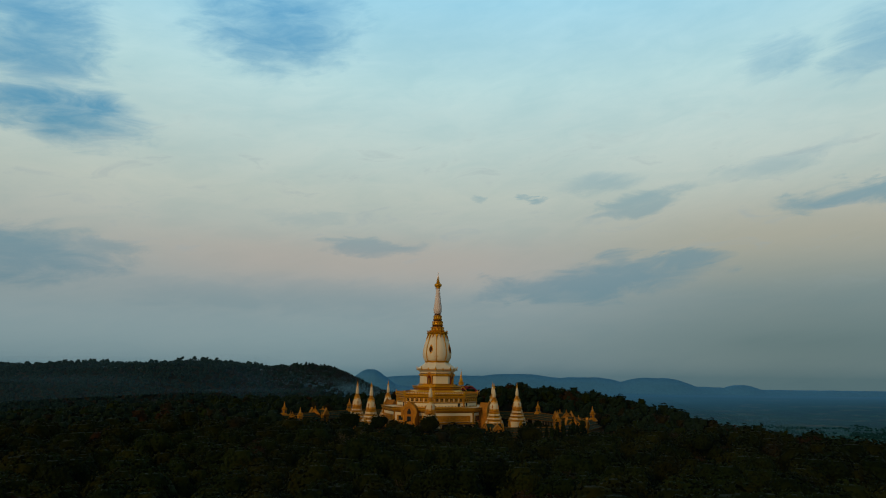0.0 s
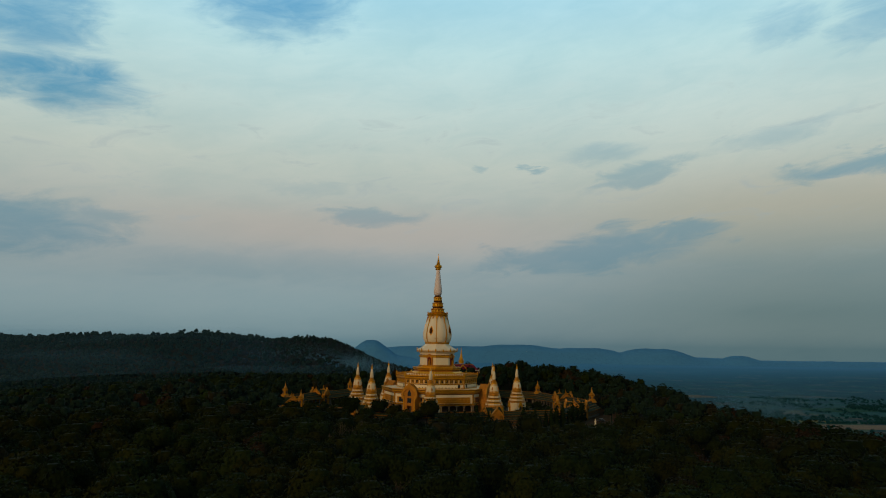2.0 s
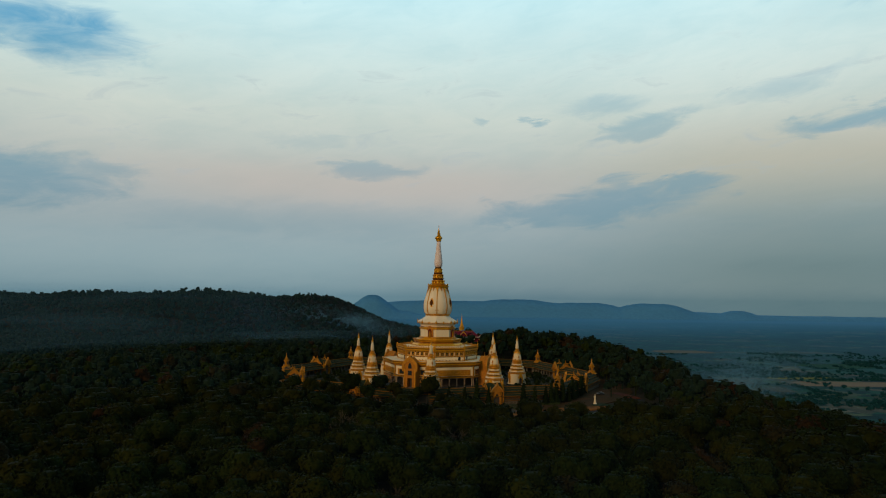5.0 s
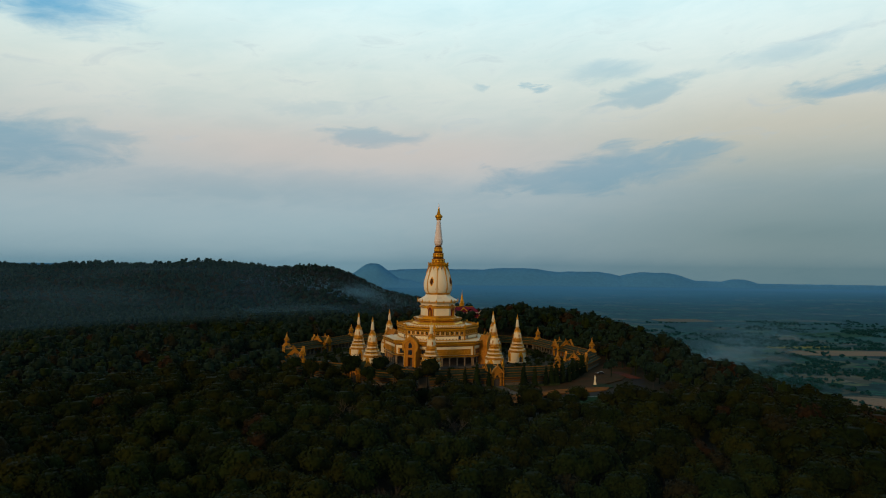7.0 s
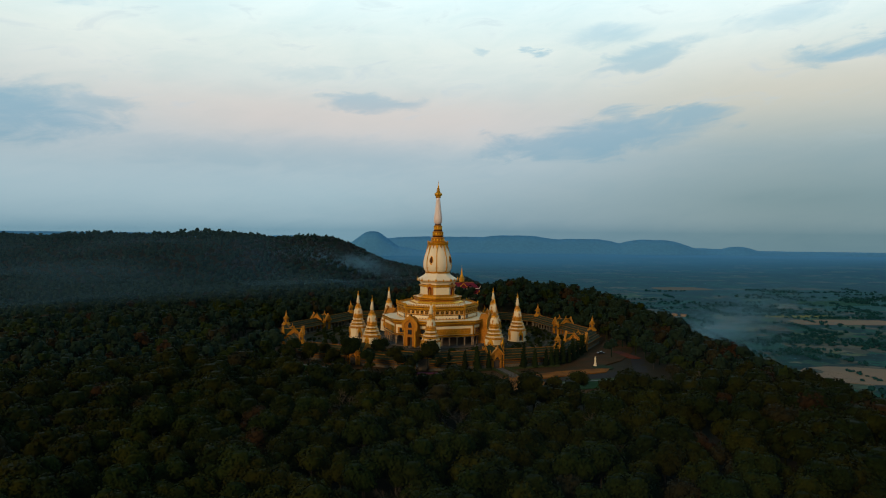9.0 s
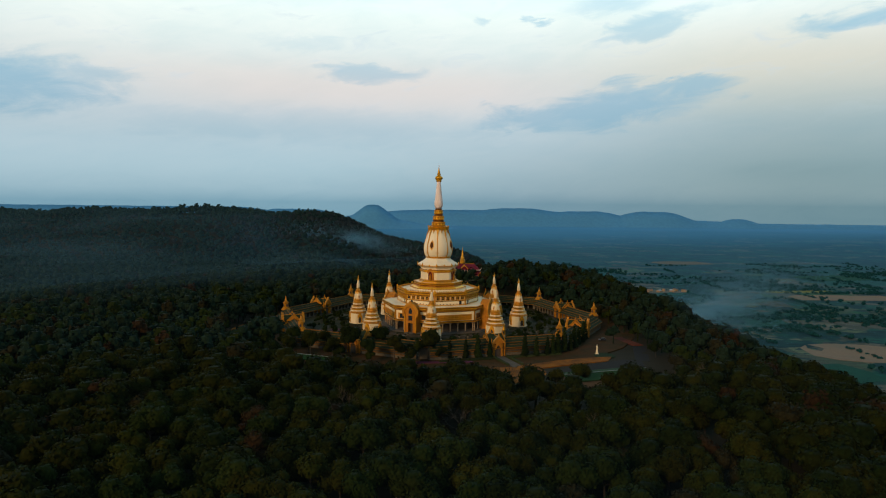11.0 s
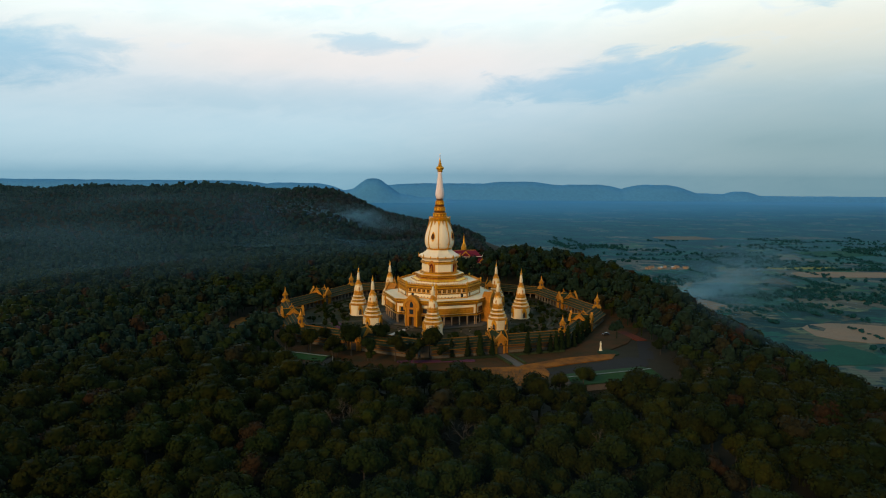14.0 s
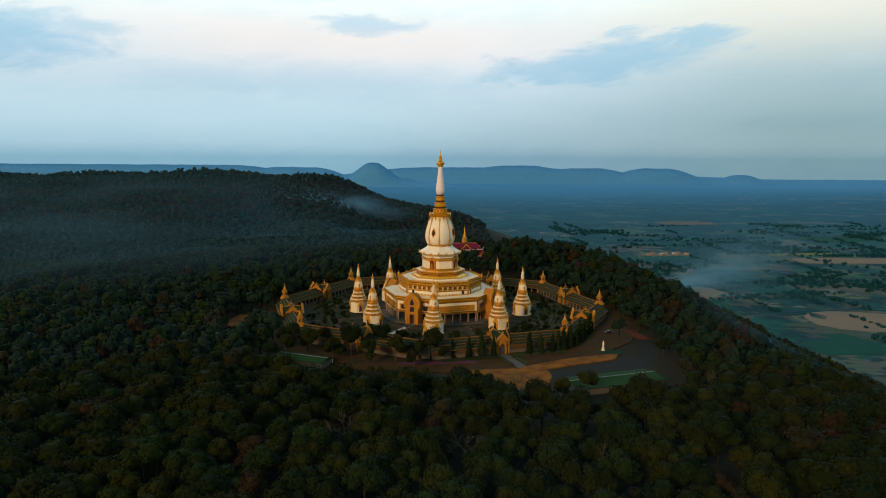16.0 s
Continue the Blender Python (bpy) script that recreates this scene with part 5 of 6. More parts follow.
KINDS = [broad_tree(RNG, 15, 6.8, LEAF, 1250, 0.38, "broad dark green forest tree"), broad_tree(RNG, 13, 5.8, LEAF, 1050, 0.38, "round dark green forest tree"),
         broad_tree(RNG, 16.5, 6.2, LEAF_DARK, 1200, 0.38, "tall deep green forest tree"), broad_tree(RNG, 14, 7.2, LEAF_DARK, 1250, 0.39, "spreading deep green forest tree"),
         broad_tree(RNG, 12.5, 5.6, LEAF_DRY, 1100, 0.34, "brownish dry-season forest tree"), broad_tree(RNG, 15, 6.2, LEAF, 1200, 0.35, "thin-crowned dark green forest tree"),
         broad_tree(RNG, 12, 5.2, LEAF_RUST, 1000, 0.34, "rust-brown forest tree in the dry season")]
BARE = [bare_tree(RNG, 12, "pale leafless tree in the wood"), bare_tree(RNG, 10.5, "pale leafless tree among green crowns")]
CYPRESS = column_tree(RNG, 12.5, "dark columnar tree below the gallery wall")
MODELS = (*KINDS, *BARE, CYPRESS)


YARD_FRONT = -156
BARE_SPOTS = ((27, -168, 1.35), (7, -222, 1.4), (-30, -212, 1.45), (-17, -200, 1.2), (48, -235, 1.35), (3, -187, 1.1), (112, -156, 1.2))


def clear_of_yard(x, y):
    """True where wood may stand: outside the gallery, the forecourt, the lot and the lawns."""
    r = np.hypot(x, y)
    yard = (r < 108) | ((y > -130) & (y < -60) & (x > -84) & (x < 111)) | (np.abs(x - 106) < 6) & (y > -125) & (y < -36) | ((x > -62) & (x < 60) & (y > YARD_FRONT) & (y < -100)) | (np.abs(x - 22) < 17) & (y > 130) & (y < 168)
    yard = yard | ((np.abs(x - 34) < 11) & (y > -182) & (y < -100)) | ((x > 50) & (x < 102) & (y > -168) & (y < -100)) | ((np.abs(x - 3) < 9) & (y > -154) & (y < -100))
    yard = yard | (np.abs(x + 112 + 0.27 * (y + 36)) < 8) & (y > -80) & (y < -6)
    for bx, by, size in BARE_SPOTS:
        yard = yard | (np.hypot(x - bx, y - by) < 6.5)
    in_view = np.abs(x) < 0.68 * (y + 440) + 40
    return ~yard & in_view


def scatter(x0, x1, y0, y1, gap, rng):
    xs, ys = np.meshgrid(np.arange(x0, x1, gap), np.arange(y0, y1, gap))
    x = (xs + rng.uniform(-0.42, 0.42, xs.shape) * gap).ravel()
    y = (ys + rng.uniform(-0.42, 0.42, ys.shape) * gap).ravel()
    return x, y


# single trees nearest to the flight
NEAR = (-92, 92, -326, -202)
x, y = scatter(*NEAR, 8.9, RNG)
for i, (px, py) in enumerate(zip(x[:300], y[:300])):
    if not clear_of_yard(px, py):
        continue
    kind = BARE[i % 2] if RNG.random() < 0.012 else KINDS[int(RNG.choice(7, p=[0.24, 0.18, 0.19, 0.16, 0.07, 0.12, 0.04]))]
    settle(kind, px, py, RNG.uniform(0, 360), RNG.uniform(0.9, 1.22))


def forest(name, x, y, mat_templates, label, lift=0.0, scale=(0.8, 1.32)):
    """Many trees joined into one, each a turned and sized copy of a template."""
    vs, fs, k = [], [], 0
    z = height(x, y)
    for i in range(len(x)):
        v, f = mat_templates[int(RNG.integers(len(mat_templates)))]
        a, s = RNG.uniform(0, 6.283), RNG.uniform(*scale)
        c, n = math.cos(a) * s, math.sin(a) * s
        w = np.stack([v[:, 0] * c - v[:, 1] * n + x[i], v[:, 0] * n + v[:, 1] * c + y[i], v[:, 2] * s + z[i] + lift], -1)
        vs.append(w)
        fs.append(f + k)
        k += len(v)
    return np.concatenate(vs), np.concatenate(fs)


def wood(name, x, y, templates, mat, label, **kw):
    if len(x):
        v, f = forest(name, x, y, templates, label, **kw)
        tagged(new(name, arrays(name, v, f, mat)), label, "trees", kind="stuff")


def stump(blobs):
    """A plain square stem up to the crown."""
    v = [(a * 0.28, b * 0.28, z) for z in (-1, 8) for a, b in ((-1, -1), (1, -1), (1, 1), (-1, 1))]
    return np.array(v, float), np.array([(i, (i + 1) % 4, 4 + (i + 1) % 4, 4 + i) for i in range(4)])


def templates(n, tall, wide, sprays, size, blobs=9, plain=True):
    out = []
    for i in range(n):
        b = crown_blobs(RNG, tall * RNG.uniform(0.88, 1.12), wide * RNG.uniform(0.9, 1.1), blobs)
        out.append(joined([leaf_sprays(RNG, b, sprays, size), blob_cores(b, plain=plain), stump(b)]))
    return out


def split_by(keep, x, y):
    return x[keep], y[keep]


# the wood in front, round the gallery and down the right-hand slope
x, y = scatter(-330, 470, -345, 330, 8.9, RNG)
near_strip = (x > NEAR[0] - 3) & (x < NEAR[1] + 3) & (y > NEAR[2] - 3) & (y < NEAR[3] + 3)
h = height(x, y)
ok = clear_of_yard(x, y) & ~near_strip & (h > -112) & ~((y > 225) & (x > -60)) & ~((x > 330) & (y < -150))
x, y = split_by(ok, x, y)
kindof = RNG.random(len(x))
kindof = np.where((x > 118) & (RNG.random(len(x)) < 0.2), 0.94 + 0.06 * RNG.random(len(x)), kindof)
dist = np.hypot(x, y + 440)
T_MID, T_SPARE = templates(7, 13.5, 6.6, 430, 0.50, 8, False), templates(7, 12.5, 6.2, 84, 1.0, 6)
# the farther band takes LEAF_HILL, with haze in its colour
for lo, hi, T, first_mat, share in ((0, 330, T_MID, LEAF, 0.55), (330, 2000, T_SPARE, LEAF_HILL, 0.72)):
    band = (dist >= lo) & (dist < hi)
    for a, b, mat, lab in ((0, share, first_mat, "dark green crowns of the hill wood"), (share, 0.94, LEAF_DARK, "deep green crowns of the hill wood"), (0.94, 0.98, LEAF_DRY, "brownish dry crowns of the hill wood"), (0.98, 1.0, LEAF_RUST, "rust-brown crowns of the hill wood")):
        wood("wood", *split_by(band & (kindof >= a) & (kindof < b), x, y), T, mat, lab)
# low growth between the wood and the yard
x, y = scatter(-62, 60, -158, -124, 5.0, RNG)
low = (np.abs(x - 34) > 12) & ((x < 46) | (y < -156)) & ((np.abs(x - 3) > 8) | (y < -149)) & (RNG.random(len(x)) < 0.8)
wood("undergrowth", *split_by(low, x, y), T_SPARE, LEAF, "low dark green growth at the yard's edge", scale=(0.26, 0.48))
x, y = scatter(-121, -94, -78, -44, 5.0, RNG)
wood("undergrowth", x, y, T_SPARE, LEAF, "low dark green growth before a clearing", scale=(0.24, 0.4))
# the wooded valley and ridge beyond
x, y = scatter(-1350, 120, 330, 1420, 15, RNG)
ok = (height(x, y) > -112) & (RNG.random(len(x)) < 0.95) & (x > -(y + 440) * 0.70 - 40)
x, y = split_by(ok, x, y)
T_FAR = templates(6, 14, 8.8, 34, 1.9, 5)
mauve = RNG.random(len(x)) < 0.08 + 0.55 * step(x, -520, -300) * step(y, 880, 1050)
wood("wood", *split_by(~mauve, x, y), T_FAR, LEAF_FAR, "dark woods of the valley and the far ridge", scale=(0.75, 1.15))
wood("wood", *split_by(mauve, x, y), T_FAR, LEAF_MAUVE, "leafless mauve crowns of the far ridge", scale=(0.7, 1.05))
x, y = scatter(-620, -330, -345, 330, 10.0, RNG)
ok = x > -(y + 440) * 0.70 - 40
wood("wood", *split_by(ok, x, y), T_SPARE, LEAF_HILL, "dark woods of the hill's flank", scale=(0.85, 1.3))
# the wood goes on behind the viewer
x, y = scatter(-220, 220, -540, -348, 15, RNG)
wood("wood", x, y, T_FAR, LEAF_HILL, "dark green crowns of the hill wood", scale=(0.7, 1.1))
# taller trees that break the ridge's outline
x = RNG.uniform(-1200, -300, 240)
y = 1225 + RNG.uniform(-25, 90, 240) - (x + 300) * 0.02
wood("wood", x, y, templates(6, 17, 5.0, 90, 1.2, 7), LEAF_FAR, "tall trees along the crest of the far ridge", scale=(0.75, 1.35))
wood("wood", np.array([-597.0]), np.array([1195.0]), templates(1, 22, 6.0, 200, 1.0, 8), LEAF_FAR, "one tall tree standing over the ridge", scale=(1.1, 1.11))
# clumps and hedgerows of the plain
x, y = scatter(330, 2300, 150, 2600, 15, RNG)

def soft_noise(x, y, cell, rng):
    """Smooth random values between -1 and 1 on a grid of the given cell."""
    g = rng.uniform(-1, 1, (140, 140))
    u, v = (x + 400) / cell + 3, (y + 400) / cell + 3
    i, j = np.floor(u).astype(int) % 138, np.floor(v).astype(int) % 138
    a, b = step(u - np.floor(u), 0, 1), step(v - np.floor(v), 0, 1)
    return (g[j, i] * (1 - a) + g[j, i + 1] * a) * (1 - b) + (g[j + 1, i] * (1 - a) + g[j + 1, i + 1] * a) * b


patch = soft_noise(x, y, 170, RNG) + 0.8 * soft_noise(x, y, 62, RNG) + RNG.normal(0, 0.25, len(x))
ok = ((patch > 0.66) | (RNG.random(len(x)) < 0.006)) & (y < 1700) & (height(x, y) < -105) & (x < (y + 440) * 0.72 + 60)
x, y = split_by(ok, x, y)
T_PLAIN = templates(5, 12, 7.5, 20, 2.3, 3)
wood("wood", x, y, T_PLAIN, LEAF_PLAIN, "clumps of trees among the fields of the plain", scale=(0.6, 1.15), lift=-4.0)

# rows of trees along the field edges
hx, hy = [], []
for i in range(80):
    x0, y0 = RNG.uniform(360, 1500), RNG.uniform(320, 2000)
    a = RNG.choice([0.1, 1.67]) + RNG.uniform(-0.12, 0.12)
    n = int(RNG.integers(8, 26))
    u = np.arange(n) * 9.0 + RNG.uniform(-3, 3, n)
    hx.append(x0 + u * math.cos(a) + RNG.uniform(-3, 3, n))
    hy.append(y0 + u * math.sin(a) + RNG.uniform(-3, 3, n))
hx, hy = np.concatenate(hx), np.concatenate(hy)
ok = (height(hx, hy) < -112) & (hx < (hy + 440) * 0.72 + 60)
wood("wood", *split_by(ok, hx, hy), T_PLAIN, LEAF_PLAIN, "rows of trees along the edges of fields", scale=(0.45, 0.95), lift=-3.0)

# trees that stand by the wall
for px, py in ((14, -97), (20, -96), (44, -92), (50, -90), (56, -88), (62, -84), (66, -80), (-2, -99), (6, -98), (73, -70), (77, -62), (26, -95), (81, -54), (70, -76), (59, -86), (84, -46)):
    settle(CYPRESS, px, py, RNG.uniform(0, 360), RNG.uniform(0.8, 1.1))
YARD_TREES = ((26, -178), (82, -168), (98, -160), (19, -152), (-9, -154), (34, -166), (59, -153), (-57, -150), (-44, -84), (-53, -94), (70, -163),
              (108, -126), (-74, -128), (4, -164), (-70, -140), (-66, -86), (-80, -78), (110, -92), (112, -146), (48, -160), (-78, -112))
for i, (px, py) in enumerate(YARD_TREES):
    settle(KINDS[(2, 3, 0, 1)[i % 4]], px, py, RNG.uniform(0, 360), RNG.uniform(0.58, 0.84))
for i in range(7):
    a = radians(RNG.uniform(PHI - 158, PHI - 82))
    r = RNG.uniform(104, 113)
    settle(KINDS[(2, 3, 0)[i % 3]], r * math.cos(a), r * math.sin(a), RNG.uniform(0, 360), RNG.uniform(0.4, 0.62))
for i, (px, py, size) in enumerate(((-43, -97, 1.2), (-51, -103, 1.0), (-64, -91, 1.0), (-29, -88, 1.05), (-21, -106, 1.15), (-4, -100, 1.2), (-34, -106, 0.85), (-12, -114, 0.8), (-59, -77, 0.8), (-75, -78, 0.9), (-75, -97, 1.0))):
    settle(KINDS[(2, 1, 5)[i % 3]], px, py, 67 * i, size * 0.95)
for px, py, size in ((-9, -103, 1.0), (-14, -101, 0.8), (2, -104, 0.75), (-48, -84, 0.95)):
    settle(KINDS[1], px, py, 31 * px, size * 0.85)
for i, (px, py, size) in enumerate(BARE_SPOTS):
    settle(BARE[i % 2], px, py, 40 + 47 * i, size)
for o in MODELS:
    for c in list(o.children_recursive):
        bpy.data.objects.remove(c)
    bpy.data.objects.remove(o)


# ---- the red-roofed hall behind the chedi ----
def hip_roof(w, d, z, top, kx=0.36, ky=0.1):
    roof = bmesh.new()
    lo = [roof.verts.new((a * w / 2, b * d / 2, z)) for a, b in ((-1, -1), (1, -1), (1, 1), (-1, 1))]
    hi = [roof.verts.new((a * w * kx, b * d * ky, top)) for a, b in ((-1, -1), (1, -1), (1, 1), (-1, 1))]
    roof.faces.new(hi)
    roof.faces.new(lo[::-1])
    for i in range(4):
        roof.faces.new((lo[i], lo[(i + 1) % 4], hi[(i + 1) % 4], hi[i]))
    return roof


PALE_EAVE = material("pale_painted_timber", (0.50, 0.40, 0.34), 0.7, scale=1.0, vary=0.2, dirt=0.4)


def red_hall(m):
    h = thing("red_roofed_hall", "wide hall with tiered dark red roofs and gilt spire", "hall", m)
    part("walls", box(28, 17, 9, z=-9.2), WARM_PLASTER, h)
    part("clerestory", box(21, 10, 3.4, z=1.8), WHITE, h)
    for w, d, z, top in ((40, 21, -0.4, 3.4), (28, 14, 4.6, 9.0)):
        r = part("roof", hip_roof(w, d, z, top), ROOF_RED, h, "dark red tiled roof tier")
        part("eave", box(w + 0.5, d + 0.5, 0.45, z=z - 0.46), PALE_EAVE, r, "pale painted eave")
        part("ridge", box(w * 0.74, 0.5, 0.4, z=top - 0.02), WORN_GOLD, r, "gilt ridge")
        for a in ((0,) if z > 0 else (-1, 1)):
            wide = 4.2 if z > 0 else 3.0
            p = part("dormer", extrude([(-wide, z + 0.1), (wide, z + 0.1), (0, top - 0.5)], d * 0.5), ROOF_RED, h, "red cross gable", m=pose(a * w * 0.34, -d * 0.02, 0, 0, 0, -90))
            for q in (-1, 1):
                line = [(q * (wide - 0.5), z + 0.1), (q * (wide + 0.4), z - 0.1), (0, top + 0.3), (0, top - 0.8)]
                part("bargeboard", extrude(line if q > 0 else line[::-1], 0.4, at=d * 0.5), GOLD, p, "gilt bargeboard")
        for a in (-1, 1):
            for b in (-1, 1):
                part("horn", lathe([(0.26, 0), (0.2, 0.9), (0.03, 2.4)], 6), PALE_EAVE, r, "pale upturned corner", m=pose(a * w / 2, b * d / 2, z, 0, 30 * a, 0))
    part("spire_base", lathe([(2.2, 9.8), (2.2, 12.0), (2.4, 12.4), (1.5, 13.2), (1.6, 14.0), (1.0, 15.4)], 12), GOLD, h, "gilt spire base")
    part("spire", lathe([(1.0, 15.2), (0.75, 16.6), (0.85, 17.0), (0.45, 19.0), (0.5, 19.2), (0.16, 21.6), (0.03, 24.2)], 10), GOLD, h, "gilt spire")
    return h


hall = red_hall(pose(21, 150, 16.2, 0, 0, 10))


# ---- things in the forecourt ----
def white_statue(m):
    bm = lathe([(1.3, -0.6), (1.3, 0.4), (1.0, 0.5), (0.9, 1.5), (1.05, 1.7)], 8)
    lathe([(0.6, 1.7), (0.68, 2.4), (0.52, 3.6), (0.62, 4.5), (0.72, 5.1), (0.5, 5.5), (0.22, 5.65), (0.33, 5.9), (0.34, 6.2), (0.18, 6.5), (0.05, 6.7)], 14, bm)
    ob = new("standing_statue", finish("standing_statue", bm, WHITE))
    ob.matrix_world = m
    return tagged(ob, "white standing statue on a stepped pedestal", "statue")


white_statue(pose(82, -84.5, 0)).scale = (0.7, 0.7, 0.75)
pl = new("statue_lawn", finish("statue_lawn", lathe([(5.5, -0.6), (5.5, 0.04)], 24), LAWN))
pl.matrix_world = pose(85, -88, 0.04)
tagged(pl, "round green lawn about the white statue", "lawn", kind="structure")


def low_shed(m, w, d, h):
    s = thing("long_shed", "long low shed with green metal roof", "shed", m)
    for a in (-1, 1):
        sl = slab(-w / 2, w / 2, (0.0, h + 1.2), (a * d / 2, h), 0.15)
        part("roof", sl, LAWN_ROOF, s, "green metal roof slope")
    part("ridge", box(0.4, w, 0.2, z=h + 1.15), SHEET_METAL, s, "pale ridge cap")
    part("wall", box(d - 1.6, w - 1.0, h + 0.1, z=-0.5), PAVING, s)
    for j in range(5):
        part("post", box(0.25, 0.25, h, x=-d / 2 + 0.4, y=-w / 2 + 0.6 + (w - 1.2) / 4 * j, z=-0.3), WHITE, s, "white post")
    return s


def parked_car(m):
    """A dark hatchback: body, cabin, four wheels."""
    c = thing("car", "dark parked car on the drive beside the gallery", "car", m)
    part("body", extrude([(-0.85, 0.35), (0.85, 0.35), (0.88, 0.6), (0.82, 0.95), (-0.82, 0.95), (-0.88, 0.6)], 4.2, at=-2.1), CAR_PAINT, c, "dark painted body")
    cab = part("cabin", box(2.3, 1.5, 0.55, x=-0.3, z=0.95, taper=0.8), GLASS, c, "dark glazed cabin")
    part("roof", box(1.8, 1.24, 0.06, x=-0.3, z=1.49), CAR_PAINT, cab)
    wheel = finish("wheel", lathe([(0.2, -0.1), (0.32, -0.1), (0.32, 0.1), (0.2, 0.1)], 14), TYRE)
    for a in (-1.35, 1.35):
        for b in (-0.82, 0.82):
            part("wheel", wheel, TYRE, c, m=pose(a, b, 0.32, 90, 0, 0))
    for b in (-0.6, 0.6):
        part("headlight", box(0.06, 0.35, 0.16, x=2.1, y=b, z=0.62), PALE_EAVE, c, "pale headlight")
    return c


CAR_PAINT = material("dark_car_paint", (0.012, 0.012, 0.014), 0.3, scale=1.0, vary=0.1)
TYRE = material("tyre_rubber", (0.02, 0.02, 0.02), 0.9, scale=2.0, vary=0.2)
parked_car(pose(93, -50, 0.08, 0, 0, 200))


def pale_shed(m, w, d, h, label):
    """A small shed under a pale sheet-metal roof."""
    sh = thing("shed", label, "shed", m)
    part("wall", box(d - 0.8, w - 0.8, h, z=-0.6), WARM_PLASTER, sh)
    for a in (-1, 1):
        part("roof", slab(-w / 2, w / 2, (0.0, h + 0.6), (a * d / 2, h - 0.5), 0.12), SHEET_METAL, sh, "pale metal roof slope")
    part("ridge", box(0.3, w, 0.14, z=h + 0.56), SHEET_METAL, sh)
    return sh


SHEET_METAL = material("pale_sheet_metal", (0.13, 0.14, 0.13), 0.6, scale=0.8, vary=0.2, dirt=0.5, dirt_colour=(0.10, 0.08, 0.06))
pale_shed(pose(-79, 120, -0.5, 0, 0, 60), 13, 6, 6.5, "shed with a pale metal roof behind the gallery")
LAWN_ROOF = material("green_sheet_metal", (0.012, 0.036, 0.006), 0.85, scale=0.8, vary=0.2, dirt=0.4, dirt_colour=(0.03, 0.03, 0.02))
low_shed(pose(73, -139, -0.4, 0, 0, -71), 42, 16, 3.6)
low_shed(pose(-65, -106, -0.4, 0, 0, -112), 28, 11, 2.8)
low_shed(pose(3, -141, -0.4, 0, 0, -100), 13, 8, 2.6)


# ---- the court garden: clipped hedges, shrubs, pale paths, a flower bed ----
def hedge_run(r, a0, a1, wide, tall, label):
    bm = bmesh.new()
    n = max(4, int(abs(a1 - a0) / 2.5))
    rows = []
    for i in range(n + 1):
        a = radians(a0 + (a1 - a0) * i / n)
        q = r + 0.25 * math.sin(9 * a)
        rows.append([bm.verts.new(((q + dx) * math.cos(a), (q + dx) * math.sin(a), z)) for dx, z in ((-wide / 2, 0), (-wide / 2 * 0.85, tall), (wide / 2 * 0.85, tall * (0.95 + 0.1 * math.sin(31 * a))), (wide / 2, 0))])
    for p, q in zip(rows, rows[1:]):
        for k in range(3):
            bm.faces.new((p[k], p[k + 1], q[k + 1], q[k]))
    bm.faces.new(rows[0][::-1])
    bm.faces.new(rows[-1])
    tagged(new("hedge", finish("hedge", bm, HEDGE)), label, "hedge", "hedges of the court")


def path_arc(r, a0, a1, w, mat, name, label, z):
    pts = [((r + w / 2) * math.cos(radians(a)), (r + w / 2) * math.sin(radians(a))) for a in np.linspace(a0, a1, 14)]
    pts += [((r - w / 2) * math.cos(radians(a)), (r - w / 2) * math.sin(radians(a))) for a in np.linspace(a1, a0, 14)]
    bm = bmesh.new()
    hi = [bm.verts.new((x, y, z)) for x, y in pts]
    n = len(hi) // 2
    for i in range(n - 1):
        bm.faces.new((hi[i], hi[i + 1], hi[2 * n - 2 - i], hi[2 * n - 1 - i]))
    bmesh.ops.recalc_face_normals(bm, faces=bm.faces)
    ext = bmesh.ops.extrude_face_region(bm, geom=list(bm.faces))
    for v in [q for q in ext["geom"] if isinstance(q, bmesh.types.BMVert)]:
        v.co.z -= 0.2
    bmesh.ops.recalc_face_normals(bm, faces=bm.faces)
    tagged(new(name, finish(name, bm, mat)), label, "path", kind="structure")


def straight_hedge(p0, p1, wide, tall, label):
    a, b = Vector((*p0, 0)), Vector((*p1, 0))
    d = b - a
    bm = box(d.length, wide, tall, taper=0.97)
    ob = new("hedge", finish("hedge", bm, HEDGE))
    ob.matrix_world = pose(*((a + b) / 2), 0, 0, math.degrees(math.atan2(d.y, d.x)))
    tagged(ob, label, "hedge", "hedges below the wall")


nx_, ny_ = -gy, gx
for s in (-1, 1):
    straight_hedge((gx * 99 + s * nx_ * 3.6, gy * 99 + s * ny_ * 3.6), (gx * 117 + s * nx_ * 3.6, gy * 117 + s * ny_ * 3.6), 1.3, 0.9, "dark clipped hedge beside the gate path")
    u = Vector((nx_, ny_)) * s
    straight_hedge((gx * 101 + u.x * 5, gy * 101 + u.y * 5), (gx * 101 + u.x * 33, gy * 101 + u.y * 33), 2.6, 0.8, "dark planted border below the wall")
PALE_WALK = material("pale_concrete_walk", (0.34, 0.31, 0.26), 0.85, scale=0.8, vary=0.15, dirt=0.5, dirt_colour=(0.12, 0.10, 0.08))
ax_, ay_ = math.cos(radians(PHI - 112.5)), math.sin(radians(PHI - 112.5))
strip("walk", (ax_ * 43, ay_ * 43), (ax_ * 60, ay_ * 60), 3.0, 0.2, PALE_WALK, "pale concrete walk from the porch", "path")


